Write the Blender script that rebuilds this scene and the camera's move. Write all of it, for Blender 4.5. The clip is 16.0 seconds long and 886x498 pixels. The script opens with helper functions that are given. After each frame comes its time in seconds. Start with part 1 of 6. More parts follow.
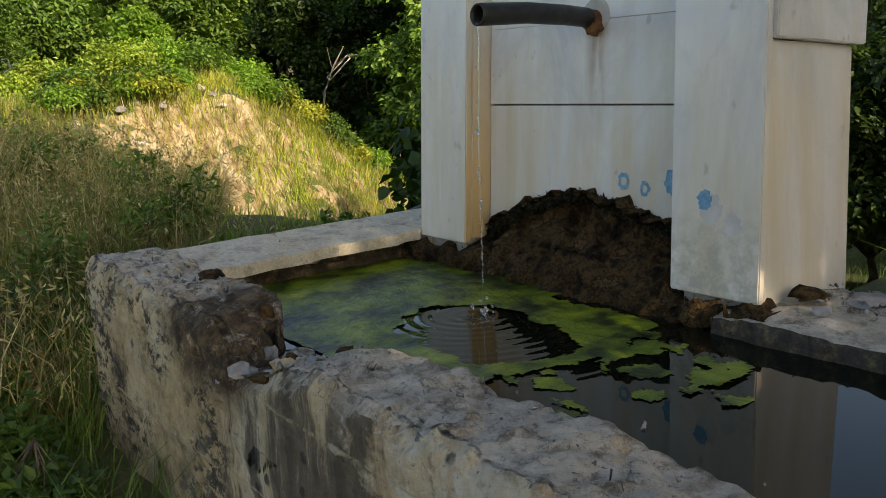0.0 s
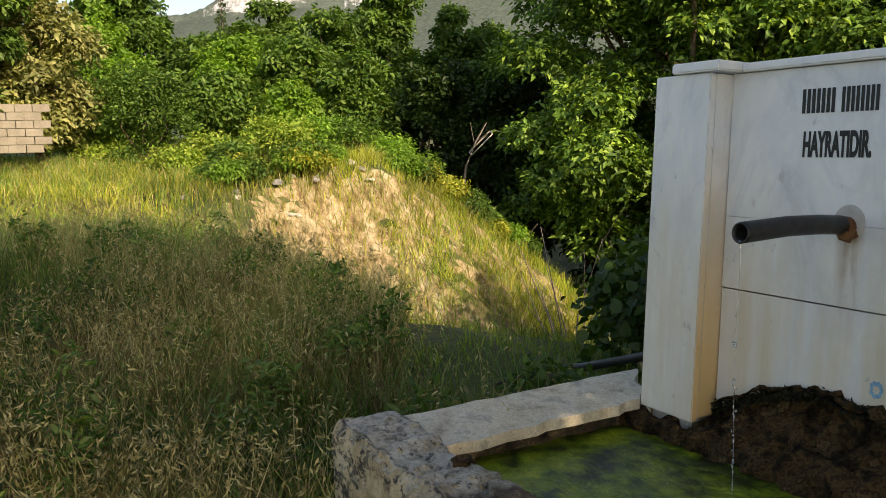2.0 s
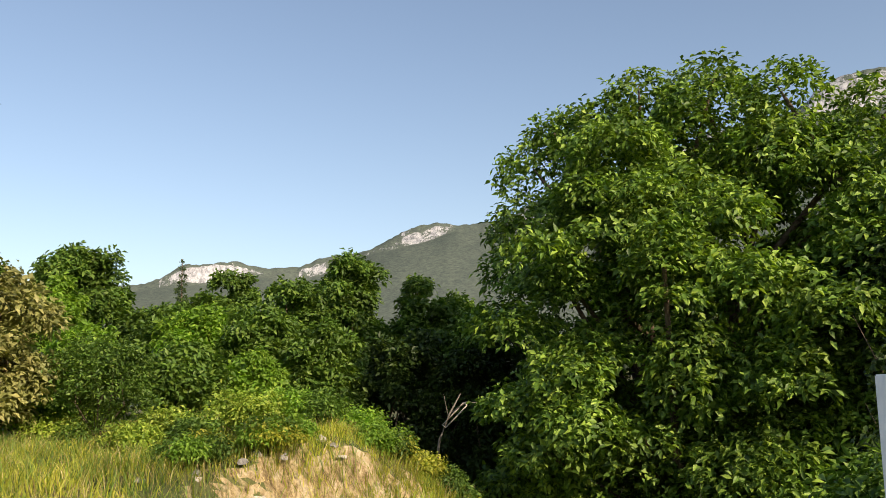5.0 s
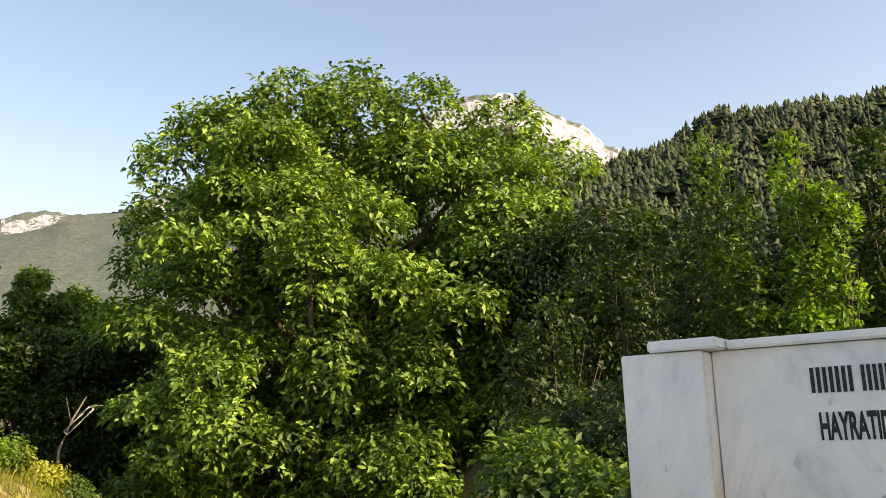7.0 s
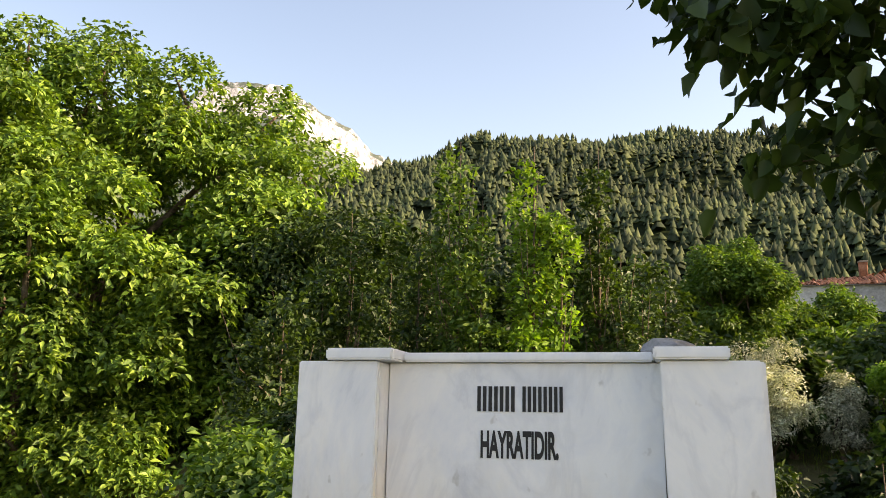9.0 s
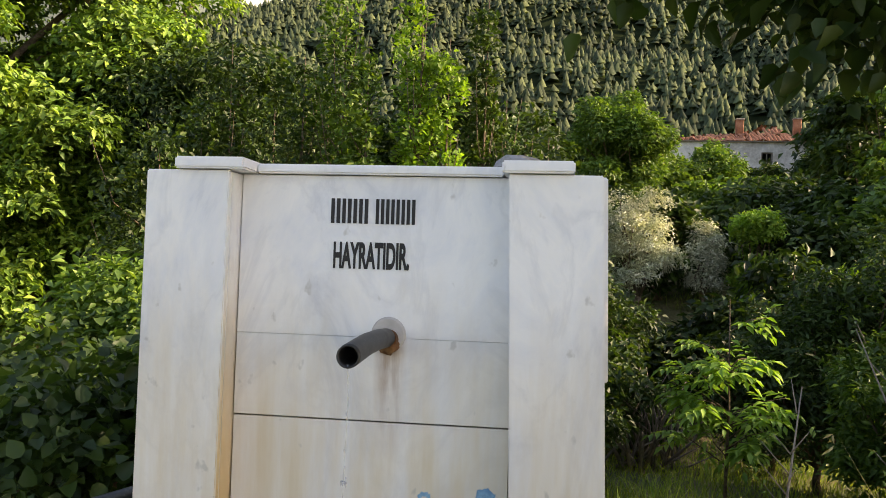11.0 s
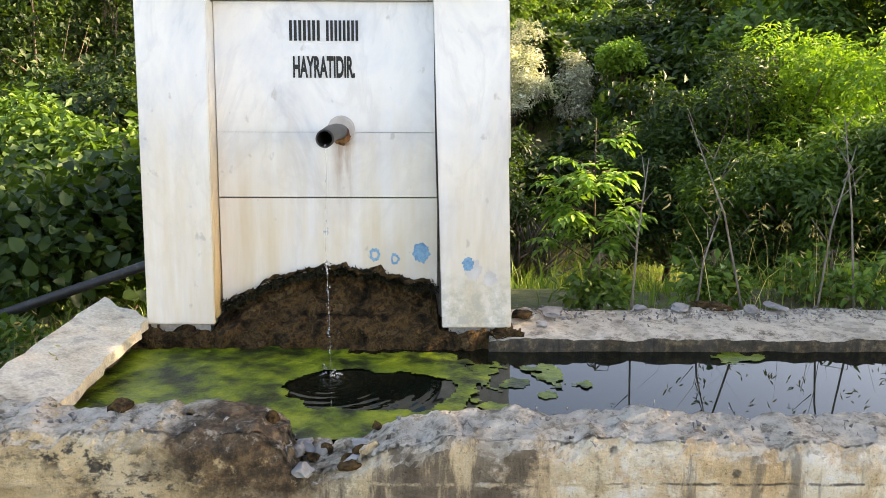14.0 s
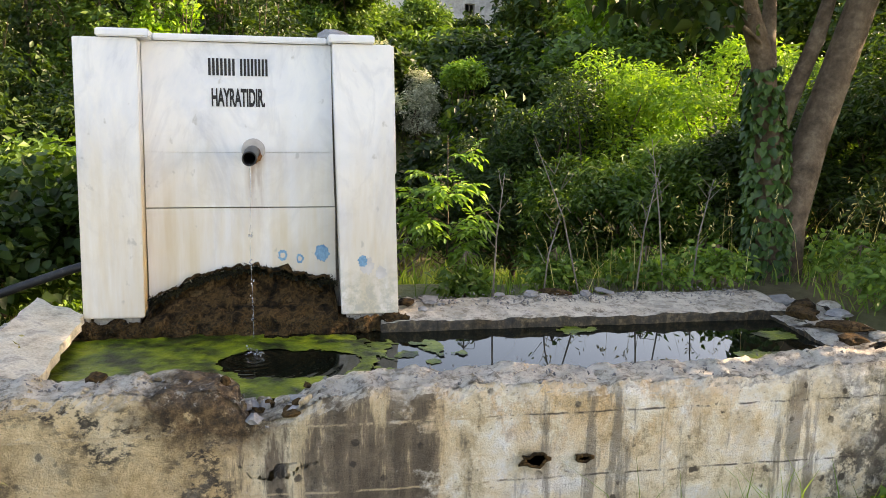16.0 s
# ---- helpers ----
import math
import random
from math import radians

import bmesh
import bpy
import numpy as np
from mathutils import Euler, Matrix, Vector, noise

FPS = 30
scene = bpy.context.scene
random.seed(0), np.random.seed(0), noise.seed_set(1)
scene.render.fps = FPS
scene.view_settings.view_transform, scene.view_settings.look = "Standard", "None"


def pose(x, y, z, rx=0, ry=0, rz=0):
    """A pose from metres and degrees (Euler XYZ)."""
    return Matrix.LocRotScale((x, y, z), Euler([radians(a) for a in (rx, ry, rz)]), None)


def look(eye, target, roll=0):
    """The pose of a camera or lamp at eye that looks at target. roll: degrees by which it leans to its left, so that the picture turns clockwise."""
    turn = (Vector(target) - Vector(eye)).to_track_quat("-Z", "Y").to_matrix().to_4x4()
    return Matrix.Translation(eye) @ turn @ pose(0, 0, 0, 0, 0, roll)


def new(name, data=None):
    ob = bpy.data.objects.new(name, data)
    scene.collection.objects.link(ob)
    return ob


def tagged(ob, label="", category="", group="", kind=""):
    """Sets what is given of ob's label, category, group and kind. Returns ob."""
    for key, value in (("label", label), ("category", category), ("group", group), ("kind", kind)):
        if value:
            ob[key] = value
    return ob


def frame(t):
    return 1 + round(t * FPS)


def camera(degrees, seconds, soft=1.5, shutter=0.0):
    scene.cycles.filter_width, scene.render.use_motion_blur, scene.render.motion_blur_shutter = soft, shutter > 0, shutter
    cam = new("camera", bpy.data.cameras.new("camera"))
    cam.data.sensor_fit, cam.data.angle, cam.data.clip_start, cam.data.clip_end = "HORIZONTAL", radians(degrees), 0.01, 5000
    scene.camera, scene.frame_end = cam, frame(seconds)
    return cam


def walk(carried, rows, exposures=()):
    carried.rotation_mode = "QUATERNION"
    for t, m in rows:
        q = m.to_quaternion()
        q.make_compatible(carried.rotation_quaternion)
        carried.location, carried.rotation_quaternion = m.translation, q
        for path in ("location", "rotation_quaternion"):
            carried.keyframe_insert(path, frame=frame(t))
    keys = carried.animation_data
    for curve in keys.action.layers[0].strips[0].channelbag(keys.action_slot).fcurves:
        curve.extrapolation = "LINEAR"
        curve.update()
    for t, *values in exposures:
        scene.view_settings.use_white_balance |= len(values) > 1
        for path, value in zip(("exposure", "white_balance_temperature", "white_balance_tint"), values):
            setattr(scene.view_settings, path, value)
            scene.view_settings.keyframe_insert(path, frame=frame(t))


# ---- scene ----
cam = camera(54.7, 16.0, soft=0.6)
PATH = [
    (0, (2.125, -2.244, 1.409), (0.572, -1.047, 1.014), -2.5),
    (0.5, (2.072, -2.302, 1.516), (0.433, -1.217, 1.151), -1.6),
    (1, (2.033, -2.374, 1.654), (0.344, -1.359, 1.311), -1.3),
    (1.5, (1.963, -2.502, 1.796), (0.246, -1.523, 1.489), -1.2),
    (2, (1.93, -2.618, 1.897), (0.204, -1.64, 1.648), -1.3),
    (2.5, (1.865, -2.671, 1.95), (0.13, -1.676, 1.923), -0.6),
    (3, (1.722, -2.657, 2.001), (-0.012, -1.669, 2.134), -0.1),
    (3.2, (1.663, -2.658, 2.023), (-0.065, -1.668, 2.2), -0.1),
    (5.3, (0.667, -2.755, 2.079), (-0.962, -1.66, 2.462), -2.1),
    (5.5, (0.599, -2.774, 2.074), (-1.007, -1.647, 2.461), -2),
    (6, (0.575, -2.859, 2.077), (-0.87, -1.527, 2.444), -3.3),
    (6.5, (0.438, -3.098, 2.083), (-0.798, -1.563, 2.426), -4.4),
    (7, (0.378, -3.094, 2.07), (-0.664, -1.417, 2.388), -3.8),
    (7.5, (0.4, -3.038, 2.072), (-0.506, -1.282, 2.381), -1.9),
    (8, (0.456, -2.987, 2.076), (-0.32, -1.17, 2.382), -1.1),
    (8.5, (0.501, -2.944, 2.075), (-0.155, -1.081, 2.386), -0.1),
    (8.7, (0.513, -2.898, 2.076), (-0.088, -1.016, 2.39), 0.1),
    (10.8, (0.655, -2.834, 1.979), (0.367, -0.855, 1.986), 1.4),
    (11, (0.655, -2.83, 1.958), (0.375, -0.85, 1.91), 1.4),
    (11.5, (0.665, -2.833, 1.905), (0.389, -0.858, 1.748), 1.6),
    (12, (0.668, -2.894, 1.843), (0.391, -0.928, 1.601), 1.8),
    (12.5, (0.528, -3.112, 1.809), (0.261, -1.152, 1.511), 1.9),
    (13, (0.492, -3.317, 1.801), (0.271, -1.362, 1.439), 0.9),
    (13.5, (0.523, -3.558, 1.825), (0.354, -1.605, 1.427), 0.1),
    (14, (0.474, -3.741, 1.848), (0.495, -1.784, 1.438), 0.2),
    (14.5, (0.31, -3.957, 1.876), (0.536, -2.012, 1.466), 0.3),
    (15, (0.245, -4.138, 1.913), (0.575, -2.207, 1.511), 0.9),
    (15.5, (0.241, -4.332, 1.93), (0.616, -2.406, 1.546), 1.2),
    (16, (0.177, -4.539, 1.95), (0.558, -2.613, 1.571), 1.2),
]
EXPOSURES = [(0, 0.62, 7300, 12), (1, 0.66, 7300, 12), (1.5, 0.72, 7400, 12), (2.5, 0.34, 7500, 13), (3, 0.28, 7400, 13), (5.5, 0.45, 7100, 14), (7.5, 1.1, 8100, 18), (8.5, 1.2, 8200, 19), (11, 1.4, 8000, 20), (12, 1.65, 8000, 20), (12.5, 2.1, 8200, 20), (13, 2.05, 8100, 20), (14.5, 2.2, 8000, 19), (15, 2.0, 8200, 20), (16, 2.0, 8200, 20)]
walk(cam, [(t, look(eye, target, roll)) for t, eye, target, roll in PATH], EXPOSURES)

# ---------------- light ----------------
SUN_AZ, SUN_EL = radians(83), radians(27)       # from +y towards +x, and above the horizon
sun_way = Vector((math.sin(SUN_AZ) * math.cos(SUN_EL), math.cos(SUN_AZ) * math.cos(SUN_EL), math.sin(SUN_EL)))
world = bpy.data.worlds.new("sky_world")
scene.world = world
world.use_nodes = True
wn = world.node_tree.nodes
sky = wn.new("ShaderNodeTexSky")
sky.sky_type, sky.sun_disc = "NISHITA", False
sky.sun_elevation, sky.sun_rotation = SUN_EL, SUN_AZ
sky.air_density, sky.dust_density, sky.ozone_density = 1.0, 1.6, 1.0
wn["Background"].inputs["Strength"].default_value = 0.15
world.node_tree.links.new(sky.outputs["Color"], wn["Background"].inputs["Color"])
sun = new("sun", bpy.data.lights.new("sun", "SUN"))
sun.data.energy, sun.data.angle, sun.data.color = 4.5, radians(0.5), (1.0, 0.86, 0.66)
sun.matrix_world = look(sun_way * 60, (0, 0, 0))

# ---------------- helpers of this scene ----------------
rng = np.random.default_rng(7)


def mesh_from(name, verts, faces):
    """A mesh from arrays; all faces have the same number of corners."""
    me = bpy.data.meshes.new(name)
    v, f = np.asarray(verts, dtype=np.float32), np.asarray(faces, dtype=np.int32)
    me.vertices.add(len(v))
    me.vertices.foreach_set("co", v.ravel())
    me.loops.add(f.size)
    me.loops.foreach_set("vertex_index", f.ravel())
    me.polygons.add(len(f))
    me.polygons.foreach_set("loop_start", np.arange(0, f.size, f.shape[1], dtype=np.int32))
    me.update(calc_edges=True)
    me.validate()
    return me


def link(name, me, material, parent=None, label=""):
    ob = new(name, me)
    if material is not None and not me.materials:
        me.materials.append(material)
    ob.parent = parent
    return tagged(ob, label)


def part(name, bm, material, parent=None, label="", smooth=False):
    """Links a bmesh as one mesh object under a thing or a part."""
    me = bpy.data.meshes.new(name)
    bm.to_mesh(me)
    bm.free()
    if smooth:
        me.polygons.foreach_set("use_smooth", [True] * len(me.polygons))
    return link(name, me, material, parent, label)


def empty(name, place=(0, 0, 0), label="", category="", group="", kind=""):
    ob = new(name)
    ob.location = place
    return tagged(ob, label, category, group, kind)


def box(x0, x1, y0, y1, z0, z1, bevel=0.004, seg=1):
    bm = bmesh.new()
    bmesh.ops.create_cube(bm, size=1, matrix=Matrix.Translation(((x0 + x1) / 2, (y0 + y1) / 2, (z0 + z1) / 2)) @ Matrix.Diagonal((x1 - x0, y1 - y0, z1 - z0, 1)))
    if bevel:
        bmesh.ops.bevel(bm, geom=bm.edges[:], offset=bevel, segments=seg, affect="EDGES")
    return bm


def sstep(x, a, b):
    t = np.clip((np.asarray(x, float) - a) / (b - a), 0, 1)
    return t * t * (3 - 2 * t)


def fbm(p, octaves=4, freq=1.0):
    return sum(noise.noise(Vector(p) * freq * 2**o) / 2**o for o in range(octaves))


def tube(points, radii, sides=8, name="tube"):
    """A tapered tube through points, closed at its ends, as arrays of vertices and triangles."""
    pts = [Vector(p) for p in points]
    verts, faces = [], []
    for i, p in enumerate(pts):
        way = (pts[min(i + 1, len(pts) - 1)] - pts[max(i - 1, 0)]).normalized()
        side = way.cross(Vector((0.31, 0.2, 0.93)))
        side = side.normalized() if side.length > 1e-3 else Vector((1, 0, 0))
        up = side.cross(way)
        for k in range(sides):
            a = 2 * math.pi * k / sides
            verts.append(p + (side * math.cos(a) + up * math.sin(a)) * radii[i])
    for i in range(len(pts) - 1):
        for k in range(sides):
            a, b = i * sides + k, i * sides + (k + 1) % sides
            faces += [(a, b, b + sides), (a, b + sides, a + sides)]
    for k in range(1, sides - 1):
        faces += [(0, k + 1, k), ((len(pts) - 1) * sides, (len(pts) - 1) * sides + k, (len(pts) - 1) * sides + k + 1)]
    return [tuple(v) for v in verts], faces


def tubes(name, list_of, sides, material, parent=None, label=""):
    V, F = [], []
    for pts, rad in list_of:
        v, f = tube(pts, rad, sides)
        F += [tuple(i + len(V) for i in t) for t in f]
        V += v
    me = mesh_from(name, V, F)
    me.polygons.foreach_set("use_smooth", [True] * len(me.polygons))
    return link(name, me, material, parent, label)


def unit(a):
    return a / np.maximum(np.linalg.norm(a, axis=-1, keepdims=True), 1e-6)


def leaf_arrays(P, D, N, L, W, fold=0.25, broad=False):
    """Pointed leaves folded along the midrib: four corners and two triangles each."""
    n = len(P)
    S = unit(np.cross(D, N))
    Nn = np.cross(S, D)
    L, W = np.broadcast_to(L, (n,))[:, None], np.broadcast_to(W, (n,))[:, None]
    if broad:
        drop = Nn * L
        v = np.stack([P, P + D * L * 0.12 + S * W * 0.36 + Nn * W * fold * 0.7, P + D * L * 0.45 + S * W * 0.5 + Nn * W * fold, P + D * L * 0.75 + S * W * 0.28 - drop * 0.04, P + D * L - drop * 0.16, P + D * L * 0.75 - S * W * 0.28 - drop * 0.04, P + D * L * 0.45 - S * W * 0.5 + Nn * W * fold, P + D * L * 0.12 - S * W * 0.36 + Nn * W * fold * 0.7], 1).reshape(-1, 3)
        i = np.arange(n)[:, None] * 8
        return v, np.concatenate([i + [0, k, k + 1] for k in range(1, 7)], 1).reshape(-1, 3)
    mid = P + D * L * 0.45
    v = np.stack([P, mid + S * W / 2 + Nn * W * fold, P + D * L - Nn * L * 0.12, mid - S * W / 2 + Nn * W * fold], 1).reshape(-1, 3)
    i = np.arange(n)[:, None] * 4
    f = np.concatenate([i + [0, 1, 2], i + [0, 2, 3]], 1).reshape(-1, 3)
    return v, f


def sphere_dirs(n):
    return unit(rng.normal(size=(n, 3)))


def foliage(lobes, clumps, per, size, spread, droop=0.3, width=0.5, low=-0.3, broad=False):
    """Leaves in clumps over the outer part of a set of balls (x, y, z, r, flatness)."""
    lobes = np.asarray(lobes, float)
    w = lobes[:, 3] ** 2
    pick = rng.choice(len(lobes), clumps, p=w / w.sum())
    d = sphere_dirs(clumps)
    d[:, 2] = np.where(d[:, 2] < low, -0.6 * d[:, 2], d[:, 2])
    d = unit(d)
    rad = lobes[pick, 3] * (1.0 - 0.35 * rng.random(clumps) ** 2)
    c = lobes[pick, :3] + d * rad[:, None] * np.stack([np.ones(clumps), np.ones(clumps), lobes[pick, 4]], 1)
    P = np.repeat(c, per, 0) + rng.normal(size=(clumps * per, 3)) * spread * 0.7
    face = unit(sphere_dirs(clumps) * 0.8 + d * 0.5 + (0, 0, 0.8))
    flat_ = sphere_dirs(clumps * per)
    fN = np.repeat(face, per, 0)
    flat_ = flat_ - fN * (flat_ * fN).sum(1, keepdims=True) * 0.8
    D = unit(np.repeat(d, per, 0) * 0.45 + flat_ + (0, 0, -droop))
    N = unit(fN + sphere_dirs(clumps * per) * 0.35)
    L = size * rng.uniform(0.6, 1.25, clumps * per)
    return leaf_arrays(P, D, N, L, L * width, broad=broad)


def crown_lobes(centre, radii, count, r_lobe, seed, flat=0.8, hollow=0.55):
    r = np.random.default_rng(seed)
    out = []
    for _ in range(count):
        d = unit(r.normal(size=3))
        k = hollow + (1 - hollow) * r.random()
        rl = r_lobe * r.uniform(0.7, 1.3)
        out.append((*(np.array(centre) + d * np.maximum(np.array(radii) - rl * 0.8, 0.05) * k), rl, flat))
    return out


def limbs_to(base, lobes, r0, fork, seed, most=14):
    """A trunk from base to a fork and bent limbs from it into the lobes."""
    r = np.random.default_rng(seed)
    base, fork = np.array(base, float), np.array(fork, float)
    out = [([base - (0, 0, 0.25), base + (0, 0, 0.06), base * 0.6 + fork * 0.4 + r.normal(size=3) * r0 * 0.5, fork], [r0 * 1.45, r0 * 1.15, r0 * 0.95, r0 * 0.75])]
    for lobe in lobes[:most]:
        end = np.array(lobe[:3])
        m1 = fork * 0.6 + end * 0.4 + r.normal(size=3) * 0.12 * np.linalg.norm(end - fork)
        m1[2] += 0.08 * np.linalg.norm(end - fork)
        out.append(([fork - (0, 0, r0 * 0.5), m1, end, end + (end - m1) * 0.1], [r0 * 0.5, r0 * 0.32, r0 * 0.16, r0 * 0.04]))
    return out


# ---------------- materials ----------------
def material(name):
    m = bpy.data.materials.new(name)
    m.use_nodes = True
    nt = m.node_tree
    return m, nt, nt.nodes["Principled BSDF"]


def nd(nt, kind, **sets):
    node = nt.nodes.new(kind)
    for key, value in sets.items():
        node.inputs[key.replace("_", " ")].default_value = value
    return node


def coords(nt, scale=(1, 1, 1)):
    g = nt.nodes.new("ShaderNodeNewGeometry")
    mp = nt.nodes.new("ShaderNodeMapping")
    mp.inputs["Scale"].default_value = scale
    nt.links.new(g.outputs["Position"], mp.inputs["Vector"])
    return mp.outputs["Vector"]


def noise_out(nt, scale, detail=5, rough=0.6, stretch=(1, 1, 1), distort=0.0):
    n = nd(nt, "ShaderNodeTexNoise", Scale=scale, Detail=detail, Roughness=rough, Distortion=distort)
    nt.links.new(coords(nt, stretch), n.inputs["Vector"])
    return n.outputs["Fac"]


def ramp(nt, fac, stops):
    r = nt.nodes.new("ShaderNodeValToRGB")
    while len(r.color_ramp.elements) < len(stops):
        r.color_ramp.elements.new(0.5)
    for e, (p, c) in zip(r.color_ramp.elements, stops):
        e.position, e.color = p, (*c, 1) if len(c) == 3 else c
    nt.links.new(fac, r.inputs["Fac"])
    return r.outputs["Color"]


def grey(nt, fac, a, b, lo=0.0, hi=1.0):
    """A value that goes from lo to hi as fac goes from a to b."""
    r = nd(nt, "ShaderNodeMapRange", From_Min=a, From_Max=b, To_Min=lo, To_Max=hi)
    nt.links.new(fac, r.inputs["Value"])
    return r.outputs["Result"]


def times(nt, *facs):
    """The product of several values."""
    out = facs[0]
    for f in facs[1:]:
        m = nt.nodes.new("ShaderNodeMath")
        m.operation = "MULTIPLY"
        nt.links.new(out, m.inputs[0])
        if isinstance(f, (int, float)):
            m.inputs[1].default_value = f
        else:
            nt.links.new(f, m.inputs[1])
        out = m.outputs[0]
    return out


def wobble(nt, value, fac, amount):
    """value + amount * fac."""
    m = nt.nodes.new("ShaderNodeMath")
    m.operation = "MULTIPLY_ADD"
    nt.links.new(fac, m.inputs[0])
    m.inputs[1].default_value = amount
    nt.links.new(value, m.inputs[2])
    return m.outputs[0]


def xyz(nt, what="Position"):
    g, sep = nt.nodes.new("ShaderNodeNewGeometry"), nt.nodes.new("ShaderNodeSeparateXYZ")
    nt.links.new(g.outputs[what], sep.inputs["Vector"])
    return sep.outputs["X"], sep.outputs["Y"], sep.outputs["Z"]


def mix(nt, fac, a, b, kind="MIX"):
    m = nt.nodes.new("ShaderNodeMix")
    m.data_type, m.blend_type = "RGBA", kind
    for sock, val in ((m.inputs["Factor"], fac), (m.inputs["A"], a), (m.inputs["B"], b)):
        if isinstance(val, (int, float)):
            sock.default_value = val
        elif isinstance(val, tuple):
            sock.default_value = (*val, 1)
        else:
            nt.links.new(val, sock)
    return m.outputs["Result"]


def bump(nt, bsdf, height, strength=0.4, distance=0.01):
    b = nd(nt, "ShaderNodeBump", Strength=strength, Distance=distance)
    nt.links.new(height, b.inputs["Height"])
    nt.links.new(b.outputs["Normal"], bsdf.inputs["Normal"])


def rough_mat(name, stops, scale, rough=0.85, fine=60, bumps=0.5, dist=0.01, metal=0.0, spec=0.4):
    """Two scales of variation: broad patches from the stops, and a fine grain over them."""
    m, nt, b = material(name)
    broad, grain = noise_out(nt, scale, 6, 0.65), noise_out(nt, fine, 4, 0.6)
    col = mix(nt, 0.35, ramp(nt, broad, stops), grey(nt, grain, 0.3, 0.75, 0.35, 1.5), "MULTIPLY")
    nt.links.new(col, b.inputs["Base Color"])
    b.inputs["Roughness"].default_value, b.inputs["Metallic"].default_value = rough, metal
    b.inputs["Specular IOR Level"].default_value = spec
    bump(nt, b, mix(nt, 0.5, broad, grain), bumps, dist)
    return m


def leaf_mat(name, stops, trans=0.35, rough=0.5, patch=0.6):
    """Leaves vary one by one and in broad patches, and let some light through."""
    m, nt, b = material(name)
    g = nt.nodes.new("ShaderNodeNewGeometry")
    per = ramp(nt, g.outputs["Random Per Island"], stops)
    broad = grey(nt, noise_out(nt, patch, 3), 0.3, 0.7, 0.6, 1.35)
    col = mix(nt, 1.0, per, broad, "MULTIPLY")
    nt.links.new(col, b.inputs["Base Color"])
    b.inputs["Roughness"].default_value = rough
    b.inputs["Specular IOR Level"].default_value = 0.35
    t = nt.nodes.new("ShaderNodeBsdfTranslucent")
    nt.links.new(mix(nt, 1.0, col, (1.3, 1.35, 0.5), "MULTIPLY"), t.inputs["Color"])
    s = nt.nodes.new("ShaderNodeMixShader")
    s.inputs["Fac"].default_value = trans
    nt.links.new(b.outputs["BSDF"], s.inputs[1])
    nt.links.new(t.outputs["BSDF"], s.inputs[2])
    nt.links.new(s.outputs["Shader"], nt.nodes["Material Output"].inputs["Surface"])
    return m


